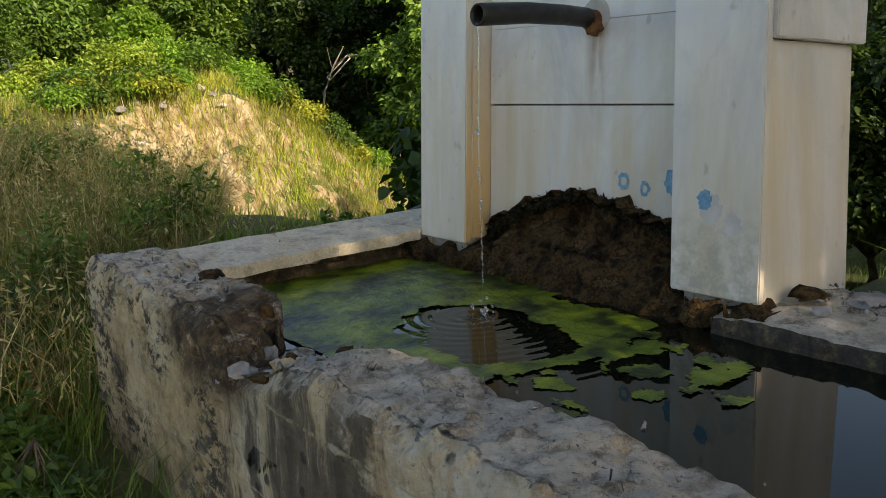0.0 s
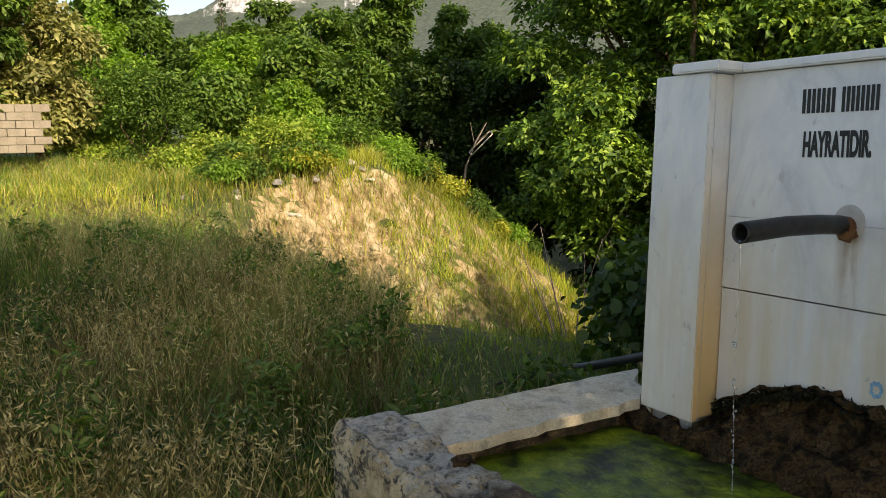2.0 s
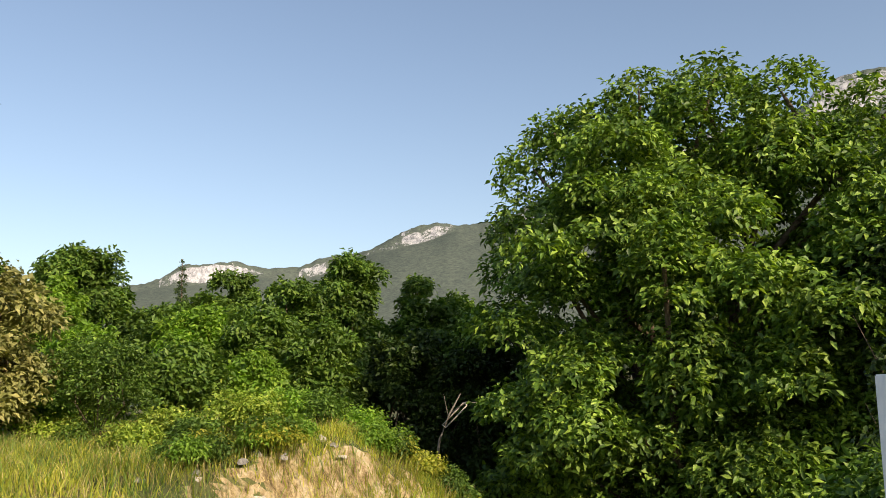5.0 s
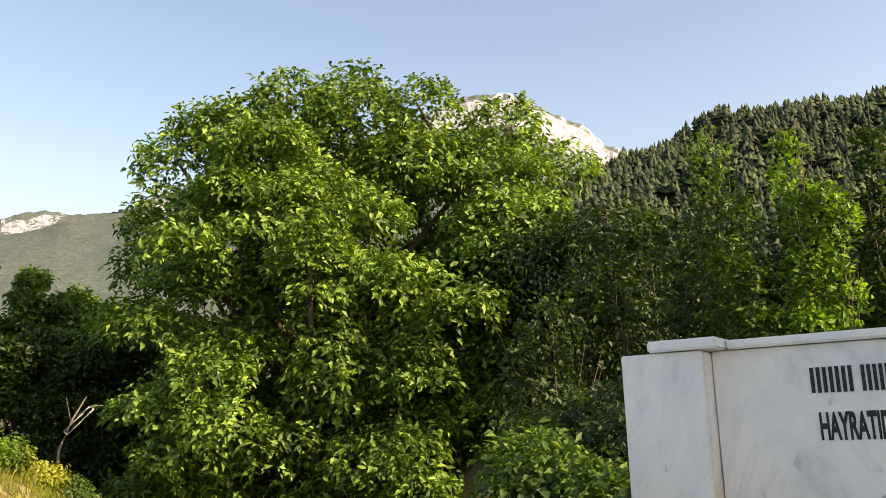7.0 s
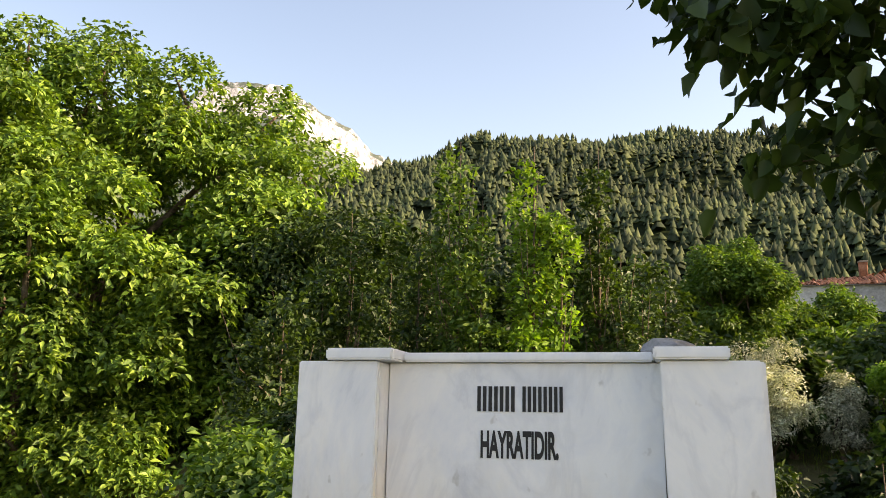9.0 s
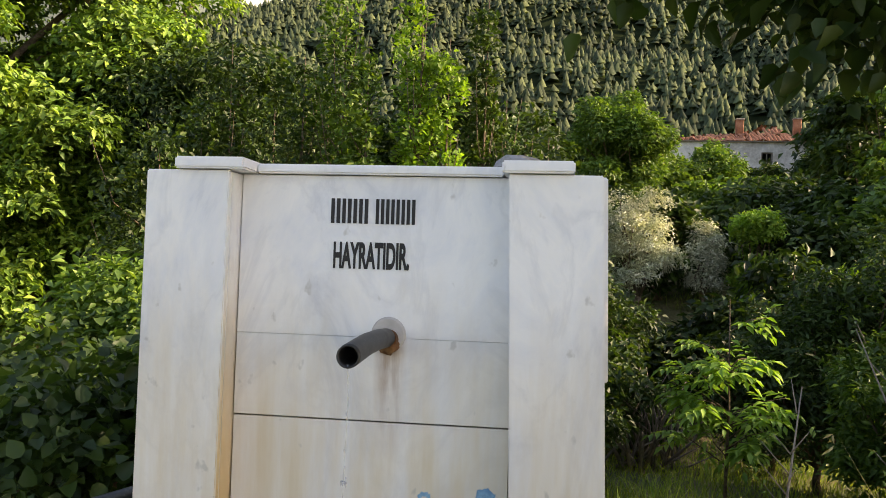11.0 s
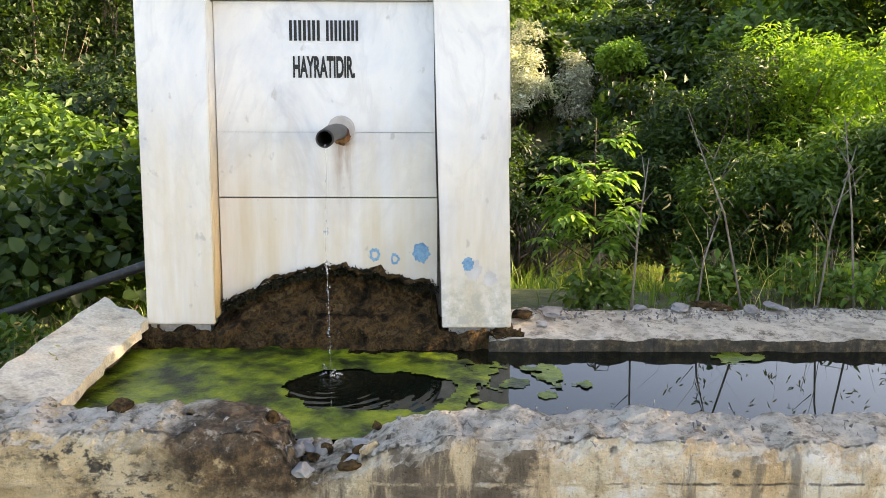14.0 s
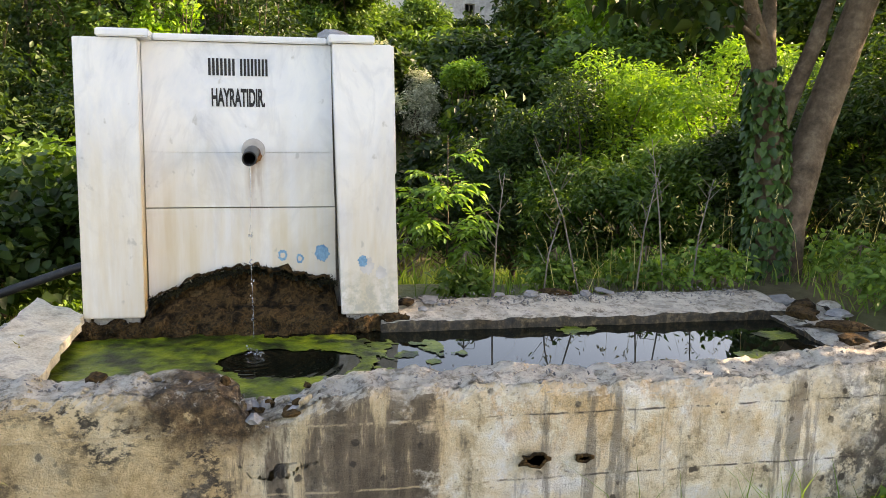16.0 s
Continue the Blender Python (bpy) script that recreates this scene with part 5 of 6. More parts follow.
SLOPE = [(9.0, 24, 2.4, 1.6, L_DARK), (12, 30, 2.6, 2.0, L_DARK), (10, 37, 2.2, 2.0, L_MID), (13.5, 40, 2.2, 2.2, L_DARK), (12.5, 50, 1.7, 2.4, L_MID), (18.5, 44, 6.5, 2.6, L_DARK), (8, 16.5, 1.6, 1.0, L_DARK), (11, 17, 2.0, 1.1, L_DARK), (14.5, 17.5, 2.8, 1.4, L_DARK), (5, 15.5, 1.2, 0.9, L_DARK), (19, 34, 6.5, 2.8, L_DARK), (22, 30, 6.5, 2.7, L_MID), (25, 27, 6.5, 2.8, L_BRIGHT), (28, 24, 6.0, 2.6, L_MID),
         (32, 24, 6.5, 2.6, L_DARK), (36, 24, 7.0, 2.8, L_DARK), (40, 22, 7.0, 2.8, L_DARK), (4, 27, 2.0, 1.6, L_DARK), (6.5, 22, 2.6, 1.3, L_DARK), (2, 33, 2.2, 1.8, L_DARK), (-3, 30, 5.0, 2.4, L_DARK), (-8, 29, 6.5, 2.6, L_DARK), (-13, 28, 6.5, 2.6, L_DARK), (-19, 27, 6.5, 2.8, L_DARK), (-26, 26, 7, 2.8, L_DARK),
         (6.5, 58, 2.6, 2.2, L_MID), (18, 58, 6.5, 3.0, L_DARK), (1, 54, 3.5, 2.6, L_DARK), (21, 62, 8, 3.2, L_MID), (16, 22, 2.4, 1.5, L_DARK), (18, 26, 3.0, 1.8, L_DARK), (21, 23, 3.0, 1.7, L_MID), (15, 27, 2.2, 1.6, L_DARK), (24, 20, 3.0, 1.7, L_MID)]
for i, (az, d, h, r, leaf) in enumerate(SLOPE):
    x, y = polar(az, d)
    tree("wild_tree", "green wild tree on the slope across the valley", (x, y), (0, 0, h * 0.52), (r, r, h * 0.52), 34, r * 0.28, 1000, 6, 0.08 + 0.008 * d, 0.2, leaf, 130 + i, 0.1, group="trees on the far slope", hollow=0.6)
# the bushes at 54 and 62 degrees are unseen, added to block low sun
RIGHT = [(16.5, 12.6, 3.2, 1.3, L_DARK), (13.8, 14.0, 2.6, 1.1, L_DARK), (20.5, 12.6, 3.7, 1.5, L_DARK), (24, 13.2, 4.3, 1.7, L_BRIGHT), (28.5, 13.0, 4.2, 1.8, L_BRIGHT), (33, 12.4, 4.0, 1.7, L_BRIGHT), (37.5, 11, 3.6, 1.6, L_MID), (42, 10.5, 3.4, 1.6, L_DARK), (30, 9.6, 2.2, 1.1, L_MID), (25, 10.0, 2.1, 1.0, L_MID), (36, 9.4, 2.4, 1.1, L_DARK), (46, 9.5, 3.4, 1.6, L_DARK), (54, 8.2, 3.4, 1.4, L_DARK), (62, 7.6, 3.2, 1.3, L_DARK), (21.5, 10.6, 2.1, 1.0, L_MID)]
for i, (az, d, h, r, leaf) in enumerate(RIGHT):
    x, y = polar(az, d)
    # leaf tone per bush paints the light: bright in sun, dark out of it
    tree("willow_bush", "tall leafy bush with sunlit top in the hollow", (x, y), (0, 0, h * 0.52), (r, r, h * 0.54), 34, r * 0.27, 1700, 6, 0.115, 0.09, leaf, 170 + i, 0.06, "bush", "bushes in the hollow", hollow=0.5, width=0.36)


# the bright sapling of compound leaves
def sapling(place, h, spread_, seed, name="sapling", label="bright young walnut sapling with drooping compound leaves"):
    x, y = place
    z = float(height(x, y))
    t = empty(name, (x, y, z), label, "sapling")
    r2 = np.random.default_rng(seed)
    rods, P, D, N, L = [([(0, 0, -0.2), (0.02, 0, h * 0.5), (0, 0.03, h)], [0.022, 0.014, 0.004])], [], [], [], []
    for k in range(27):
        a, zz = r2.uniform(0, 6.28), h * r2.uniform(0.18, 0.98)
        out_ = np.array([math.cos(a), math.sin(a), 0.45])
        ln = spread_ * r2.uniform(0.45, 1.0) * (1.1 - 0.75 * zz / h)
        s0 = np.array([0, 0, zz])
        tip = s0 + out_ * ln
        rods.append(([s0, s0 * 0.5 + tip * 0.5 + (0, 0, 0.05), tip], [0.008, 0.006, 0.003]))
        for j in range(6):
            b = s0 + (tip - s0) * r2.uniform(0.35, 1.0)
            way = unit(np.array([r2.normal(), r2.normal(), -0.05 + 0.4 * r2.normal()]) + 0.6 * out_)
            for q in range(7):
                sgn = (-1) ** q
                side = unit(np.cross(way, (0, 0, 1)))
                P.append(b + way * 0.035 * q + (0, 0, -0.006 * q * q / 4))
                D.append(unit(way * 0.5 + side * sgn * 0.9 * (q < 6) + np.array([0, 0, -0.35])))
                N.append(unit(np.array([0.2 * r2.normal(), 0.2 * r2.normal(), 1.0])))
                L.append(0.15 * r2.uniform(0.7, 1.1))
    tubes("stem", rods[:1], 5, M_BARK, t)
    for rod in rods[1:]:
        tubes("branch", [rod], 5, M_BARK, t)
    v, f = leaf_arrays(np.array(P), np.array(D), np.array(N), np.array(L), np.array(L) * 0.42)
    link("leaves", mesh_from("leaves", v, f), L_SAP, t)


sapling((2.42, 6.6), 2.38, 0.85, 9)

# broad-leaved vine over the ground beside the fountain
for i, (bx, by, h, r) in enumerate([(-1.55, 1.25, 1.0, 0.75), (-2.4, 1.9, 1.3, 0.9), (-1.2, 2.1, 1.5, 0.8), (-3.3, 2.8, 1.2, 0.9), (-0.9, 1.3, 1.2, 0.5)]):
    tree("vine", "broad-leaved dark vine sprawling beside the fountain", (bx, by), (0, 0, h * 0.5), (r, r, h * 0.55), 12, r * 0.42, 520, 5, 0.085, 0.10, L_VINE, 210 + i, 0.02, "vine", "vines", droop=0.2, width=0.85, hollow=0.4)

# ---------------- the mulberry by the trough ----------------
mulberry = empty("mulberry_tree", (3.6, 0.75, 0.6), "forked mulberry tree with ivy on its trunk beside the trough", "tree")
B = np.array([3.6, 0.75, 0.6])
stems = [
    ([(0, 0, -0.3), (0, 0, 0.05), (0.03, 0, 0.45), (0.16, 0, 1.0), (0.34, 0, 1.6), (0.55, 0.0, 2.3), (0.9, -0.1, 3.2)], [0.24, 0.17, 0.135, 0.115, 0.105, 0.095, 0.07]),
    ([(-0.02, 0.02, 0.2), (-0.08, 0.02, 0.6), (-0.17, 0.02, 1.15), (-0.25, 0.0, 1.55), (-0.42, 0.0, 1.95), (-0.9, 0.1, 2.6), (-1.7, 0.15, 3.0)], [0.12, 0.10, 0.085, 0.078, 0.068, 0.05, 0.02]),
    ([(-0.12, 0.03, 0.95), (0.03, 0.08, 1.3), (0.2, 0.1, 1.7), (0.38, 0.15, 2.3), (0.5, 0.2, 3.2)], [0.07, 0.062, 0.055, 0.045, 0.02]),
    ([(-0.16, 0.02, 1.2), (-0.1, 0.2, 1.7), (-0.05, 0.35, 2.4), (-0.3, 0.6, 3.3)], [0.06, 0.05, 0.04, 0.02]),
    ([(-0.35, 0.0, 1.8), (-0.8, -0.1, 2.2), (-1.3, -0.2, 2.5), (-2.2, 0.0, 2.9)], [0.04, 0.03, 0.02, 0.008]),
    ([(-0.9, 0.1, 2.6), (-1.6, -0.1, 3.0), (-2.4, 0.0, 3.2), (-2.9, 0.1, 3.1)], [0.035, 0.025, 0.012, 0.005]),
    ([(0.55, 0.0, 2.3), (0.3, -0.5, 3.0), (0.0, -1.0, 3.6)], [0.06, 0.045, 0.02]),
    ([(-0.8, -0.1, 2.2), (-1.5, -0.05, 2.38), (-2.0, 0.0, 2.42), (-2.6, 0.05, 2.36)], [0.018, 0.012, 0.008, 0.003]),
    ([(-0.2, 0.0, 1.6), (-0.5, -0.15, 1.75), (-0.8, -0.25, 1.72)], [0.018, 0.012, 0.004]),
]
tubes("trunk", stems, 12, M_BARK, mulberry)
lob = [(-2.75, -0.15, 2.80, 0.24, 0.8), (-2.5, -0.15, 2.58, 0.22, 0.8), (-2.25, -0.15, 2.42, 0.22, 0.8), (-2.0, -0.15, 2.28, 0.2, 0.8), (-1.85, -0.15, 2.02, 0.18, 0.8), (-2.8, -0.1, 3.05, 0.26, 0.8), (-2.45, -0.1, 2.92, 0.28, 0.8), (-2.1, -0.1, 2.8, 0.28, 0.8), (-1.8, -0.05, 2.6, 0.28, 0.8), (-2.45, 0.1, 3.15, 0.42, 0.8), (-1.9, 0.0, 3.3, 0.55, 0.8), (-1.2, 0.0, 3.4, 0.65, 0.8), (-0.6, 0.1, 3.5, 0.7, 0.8), (0.1, 0.2, 3.7, 0.9, 0.8), (1.0, -0.1, 3.8, 1.1, 0.8), (0.4, -1.3, 3.8, 1.0, 0.8), (-1.1, 1.0, 3.9, 0.8, 0.8), (-0.3, -0.9, 4.1, 1.0, 0.8),
       (0.6, 0.9, 4.2, 1.1, 0.8), (0.2, 0.0, 5.0, 1.4, 0.8), (-0.8, -0.3, 4.6, 1.0, 0.8), (1.4, 0.6, 4.8, 1.2, 0.8), (-1.0, -0.2, 2.42, 0.25, 0.7), (-0.55, -0.25, 2.15, 0.2, 0.7), (-1.45, -0.1, 2.62, 0.28, 0.7), (1.3, -1.5, 4.4, 1.2, 0.8), (-0.75, -0.3, 1.75, 0.14, 0.7), (-2.5, 0.0, 2.36, 0.2, 0.7), (-2.15, 0.0, 2.3, 0.26, 0.7), (-1.8, 0.0, 2.2, 0.28, 0.7), (-1.5, 0.0, 2.15, 0.3, 0.7), (-1.2, -0.1, 1.9, 0.2, 0.7), (-0.9, -0.1, 1.85, 0.2, 0.7)]
v, f = foliage(lob, 4300, 5, 0.115, 0.10, 0.65, 0.72, broad=True)
link("crown", mesh_from("crown", v, f), L_DARK, mulberry)
P, D = [], []
for _ in range(900):
    zz = rng.random() ** 1.3 * 1.5
    a = rng.uniform(0, 6.28)
    cx = -0.02 - 0.15 * zz
    rad = 0.16 - 0.04 * zz
    P.append((cx + rad * math.cos(a), 0.01 + rad * math.sin(a), zz))
    D.append((math.cos(a) * 0.6, math.sin(a) * 0.6, -0.7))
v, f = leaf_arrays(np.array(P), unit(np.array(D) + 0.35 * sphere_dirs(900)), unit(np.array(D) * (1, 1, -0.4) + 0.3 * sphere_dirs(900)), rng.uniform(0.04, 0.085, 900), rng.uniform(0.04, 0.075, 900), broad=True)
link("ivy", mesh_from("ivy", v, f), L_IVY, mulberry, "dark ivy climbing the trunk")
# an unseen taller tree, added to shade the trough and the meadow
tree("added_shade_tree", "unseen tall broadleaf tree added to shade the trough", (7.6, -1.0), (0, 0, 7.0), (2.8, 4.8, 5.4), 90, 1.15, 8500, 6, 0.18, 0.14, L_MID, 400, 0.2, hollow=0.5, extra=[(0.0, 0.6, 3.0, 1.0, 0.8), (-0.3, -0.4, 3.2, 1.1, 0.8), (0.0, 1.6, 3.4, 1.0, 0.8), (0.2, -1.4, 3.4, 1.0, 0.8)])


# ---------------- grasses ----------------
def blades(name, points, hmin, hmax, w, lean, leaf, label, heads=0.0, head_mat=None):
    """Bent tapering blades standing on the ground; some carry drooping seed heads."""
    n = len(points)
    X, Y, far = stretched(points[:, 0], points[:, 1])
    Z = rough_height(X, Y) - 0.03
    h = (rng.uniform(hmin, hmax, n) * (1 + 0.5 * (far - 1)))[:, None]
    a = rng.uniform(0, 2 * math.pi, n)
    bend = np.stack([np.cos(a), np.sin(a), np.zeros(n)], 1) * (lean * rng.uniform(0.3, 1.6, n))[:, None]
    sa = a + rng.uniform(-1.5, 1.5, n)
    side = np.stack([np.cos(sa), np.sin(sa), np.zeros(n)], 1) * (w * far * rng.uniform(0.6, 1.4, n))[:, None]
    p0 = np.stack([X, Y, Z], 1)
    p1 = p0 + bend * h * 0.35 + (0, 0, 1) * h * 0.55
    p2 = p0 + bend * h + (0, 0, 1) * h * (1 - 0.25 * np.linalg.norm(bend, axis=1, keepdims=True))
    v = np.stack([p0 - side, p0 + side, p1 - side * 0.7, p1 + side * 0.7, p2], 1).reshape(-1, 3)
    i = np.arange(n)[:, None] * 5
    f = np.concatenate([i + [0, 1, 3], i + [0, 3, 2], i + [2, 3, 4]], 1).reshape(-1, 3)
    ob = tagged(link(name, mesh_from(name, v, f), leaf), label, "grass", kind="stuff")
    if heads:
        sel = np.flatnonzero(rng.random(n) < heads)
        k = 5
        P = np.repeat(p2[sel], k, 0) + rng.normal(size=(len(sel) * k, 3)) * (0.012, 0.012, 0.035)
        D = unit(np.repeat(bend[sel], k, 0) * 1.2 + (0, 0, -0.5) + 0.5 * sphere_dirs(len(sel) * k))
        v, f = leaf_arrays(P, D, sphere_dirs(len(P)), rng.uniform(0.025, 0.05, len(P)), 0.010)
        tagged(link("seed_heads", mesh_from("seed_heads", v, f), head_mat), "drooping dry seed heads over the meadow grass", "grass", kind="stuff")
    return ob


def scatter(n, x0, x1, y0, y1, keep=None, clump=0.0, freq=0.9):
    p = np.stack([rng.uniform(x0, x1, n), rng.uniform(y0, y1, n)], 1)
    ok = ~((p[:, 0] > -1.2) & (p[:, 0] < 3.36) & (p[:, 1] > -1.44) & (p[:, 1] < 0.22)) & ~((np.abs(p[:, 0]) < 0.85) & (p[:, 1] > -1.4) & (p[:, 1] < 0.45))
    if keep is not None:
        ok &= keep(p[:, 0], p[:, 1])
    if clump:
        c = np.sin(p[:, 0] * freq * 2.1 + 1.7 * np.sin(p[:, 1] * freq * 1.6)) * np.sin(p[:, 1] * freq * 2.3 + 1.3 * np.sin(p[:, 0] * freq * 1.9))
        ok &= rng.random(n) < np.clip(0.5 + clump * c, 0, 1)
    return p[ok]


def off_bank(x, y):
    return ~((x < -9.5) & (x > -10.4) & (y > 1.0) & (y < 3.6) & (rng.random(len(x)) < 0.8))


def meadow(x, y):
    return (x < -1.15) & off_bank(x, y) & ~((x > -3.2) & (y > -0.3)) & ~((x <= -3.2) & (y > 0.1 + 0.55 * (-x - 3.6)))


near_pts = scatter(48000, -7.0, -1.15, -4.6, 3.0, meadow, 0.5)
blades("meadow_grass", near_pts, 0.22, 0.62, 0.0042, 0.7, L_GRASS, "tall green meadow grass beside the trough")
blades("dry_meadow_grass", scatter(36000, -6.5, -1.15, -4.6, 3.0, lambda x, y: meadow(x, y) & (rng.random(len(x)) < 0.65 + 0.35 * sstep(x, -4.6, -2.8)), 0.8, 0.7), 0.3, 0.74, 0.0032, 0.45, L_STRAW, "tall straw-coloured wild oats in the meadow", 0.55, L_STRAW)
blades("reddish_grass", scatter(20000, -5.5, -1.15, -3.6, 1.4, lambda x, y: meadow(x, y) & (rng.random(len(x)) < 0.3 + 0.7 * sstep(x, -4.4, -2.8)), 0.9, 0.8), 0.2, 0.62, 0.0034, 0.7, L_BROWN, "matted reddish dry grass near the trough")
blades("far_meadow_grass", scatter(48000, -17, -6.5, -7, 5.5, off_bank, 0.5, 0.5), 0.2, 0.55, 0.006, 0.5, L_GRASS, "tall grass on the rising meadow")
blades("far_dry_grass", scatter(9000, -17, -6.5, -7, 5.5, off_bank, 0.8, 0.4), 0.2, 0.6, 0.005, 0.4, L_STRAW, "straw-coloured grass on the rising meadow")
blades("yellow_herbs", scatter(26000, -17, -8.5, -6, 8, off_bank, 0.9, 0.35), 0.15, 0.5, 0.008, 0.6, L_YELLOW, "yellow flowering herbs on the mound")
blades("slope_grass", scatter(34000, -7, 9, 0.5, 21, lambda x, y: (y > 0.5) & ((x > 0.9) | (y > 1.2)), 0.3), 0.08, 0.32, 0.005, 0.5, L_GRASS, "lush grass on the slope behind the trough")
blades("slope_fresh", scatter(26000, 0.7, 7.0, 0.9, 15, None, 0.25, 1.0), 0.08, 0.34, 0.006, 0.6, L_FRESH, "fresh sunlit grass on the slope behind the trough")
blades("slope_herbs", scatter(5000, 0.5, 6, 1.2, 8, None, 0.9, 0.8), 0.1, 0.3, 0.006, 0.4, L_YELLOW, "yellow flowering herbs on the slope behind the trough")
blades("rim_weeds", scatter(3000, 1.0, 5.2, 0.26, 1.5, None, 0.6, 1.4), 0.05, 0.18, 0.004, 0.5, L_GRASS, "weeds growing behind the trough rim")
blades("end_weeds", scatter(3200, 3.36, 6.0, -1.7, 1.2, None, 0.5, 1.4), 0.06, 0.3, 0.005, 0.6, L_GRASS, "weeds and grass at the far end of the trough")
blades("rim_oats", scatter(120, 1.6, 4.6, 0.24, 0.9, None, 0.6, 1.4), 0.25, 0.75, 0.0018, 0.35, L_STRAW, "dry wild oats behind the trough rim", 0.7, L_STRAW)
for i in range(46):
    bx, by = rng.uniform(-6.5, -1.7), rng.uniform(-4.2, 0.3)
    if bx > -3.2 and by > -0.3:
        continue
    tree("meadow_weed", "leafy green weed among the meadow grass", (bx, by), (0, 0, 0.28), (0.22, 0.22, 0.3), 7, 0.12, 45, 4, 0.065, 0.04, L_MID if i % 2 else L_GRASS, 760 + i, 0.005, "weed", "meadow weeds", droop=0.0, width=0.4)
blades("foot_grass", scatter(1500, 1.5, 4.2, -2.2, -1.46, lambda x, y: y > -2.0 + 0.25 * (x < 2.6), 0.7, 1.6), 0.15, 0.5, 0.003, 0.5, L_GRASS, "grass tufts at the foot of the trough wall")
blades("foot_grass", scatter(5000, -1.9, 0.2, -2.6, -1.45, lambda x, y: y > -2.3 + 0.5 * (x + 1.2), 0.4, 1.2), 0.12, 0.42, 0.0035, 0.6, L_GRASS, "grass and weeds at the foot of the trough wall")
blades("gully_grass", scatter(9000, -8.5, -3.2, -0.2, 4.5, lambda x, y: y > 0.1 + 0.55 * (-x - 3.6), 0.5, 1.0), 0.06, 0.26, 0.005, 0.6, L_FRESH, "short fresh grass in the gully below the bank")
blades("bank_grass", scatter(6000, -3.6, -1.2, -0.4, 1.6, None, 0.4, 1.2), 0.06, 0.22, 0.004, 0.6, L_GRASS, "short grass and weeds beside the slab")
blades("bank_face_straw", scatter(5200, -10.9, -9.2, -0.3, 5.0, None, 0.6, 1.6), 0.06, 0.24, 0.004, 0.8, L_STRAW, "dry straw grass clinging to the cut bank")
blades("ramp_grass", scatter(30000, -11.8, -7.2, 2.4, 9.5, lambda x, y: rng.random(len(x)) < sstep(y, 2.4, 4.2), 0.3, 1.0), 0.1, 0.34, 0.005, 0.6, L_FRESH, "fresh green grass on the ramp below the bank")
blades("bank_face_grass", scatter(20000, -11.0, -8.2, -0.5, 7.0, lambda x, y: rng.random(len(x)) < 0.10 + 0.9 * sstep(y, 1.9, 3.4), 0.6, 1.3), 0.1, 0.34, 0.005, 0.7, L_YELLOW, "yellowish herbs growing on the cut bank")
blades("crest_herbs", scatter(15000, -13.2, -10.35, -2.0, 7.0, None, 0.7, 0.9), 0.12, 0.42, 0.006, 0.6, L_YELLOW, "tall yellow flowering herbs along the crest of the bank", 0.25, L_YELLOW)
blades("crest_straw", scatter(4000, -13.2, -10.3, -2.0, 6.0, None, 0.8, 0.9), 0.2, 0.5, 0.004, 0.5, L_STRAW, "dry grass stalks along the crest of the bank", 0.4, L_STRAW)
for i in range(24):
    by = rng.uniform(0.3, 6.5)
    bx = -10.95 + rng.normal() * 0.12
    bx, by, k = stretched(bx, by)
    tree("bramble", "low leafy bramble hanging over the cut bank", (float(bx), float(by)), (0.15, 0, 0.08), (0.35, 0.45, 0.3), 8, 0.2, 320, 5, 0.07, 0.06, (L_MID, L_BRIGHT, L_YELLOW)[i % 3], 700 + i, 0.01, "bramble", "brambles on the bank", droop=0.5, grow=float(k))

# ---------------- running water, hose and small things ----------------
spout_end = LEAN @ Vector((0.059, -0.527, 1.573))
jet = empty("water_jet", (spout_end.x, spout_end.y, 0.65), "thin broken jet of clear water falling from the spout", "water jet")
m_jet, nt, b = material("clear_water")
b.inputs["Base Color"].default_value = (0.95, 0.97, 1, 1)
b.inputs["Roughness"].default_value, b.inputs["IOR"].default_value, b.inputs["Transmission Weight"].default_value = 0.05, 1.33, 0.85
pts, rad = [], []
for k in range(34):
    t = k / 33
    pts.append((0.004 * math.sin(9 * t), -0.02 * t, (spout_end.z - 0.65) * (1 - t * t * 0.45 - t * 0.55)))
    rad.append(0.0030 - 0.0002 * k if k < 10 else 0.0007 + 0.0012 * (k % 3 == 0))
tubes("stream", [(pts, rad)], 6, m_jet, jet)
for k in range(30):
    zz = (spout_end.z - 0.65) * rng.random() * 0.85 + 0.03
    bm = bmesh.new()
    bmesh.ops.create_icosphere(bm, subdivisions=1, radius=rng.uniform(0.0025, 0.0055), matrix=Matrix.Translation((rng.normal() * 0.004, -0.015, zz)) @ Matrix.Diagonal((0.8, 0.8, 1.7, 1)))
    part("drop", bm, m_jet, jet, smooth=True)
for k in range(16):
    a, r = rng.uniform(0, 6.28), rng.uniform(0.01, 0.06)
    bm = bmesh.new()
    bmesh.ops.create_icosphere(bm, subdivisions=1, radius=rng.uniform(0.003, 0.008), matrix=Matrix.Translation((r * math.cos(a), r * math.sin(a) - 0.02, rng.uniform(0.002, 0.035))))
    part("drop", bm, m_jet, jet, smooth=True)

hose_pts = [(-0.45, 0.46, 0.97), (-0.75, 0.40, 0.95), (-0.95, 0.36, 0.90), (-1.36, 0.36, 0.76), (-1.74, 0.36, 0.63), (-2.04, 0.36, 0.54), (-2.4, 0.37, 0.42), (-2.7, 0.40, 0.28)]
hose = tubes("hose", [(hose_pts, [0.025] * 8)], 12, M_PIPE)
tagged(hose, "black plastic water hose lying behind the slab", "hose")

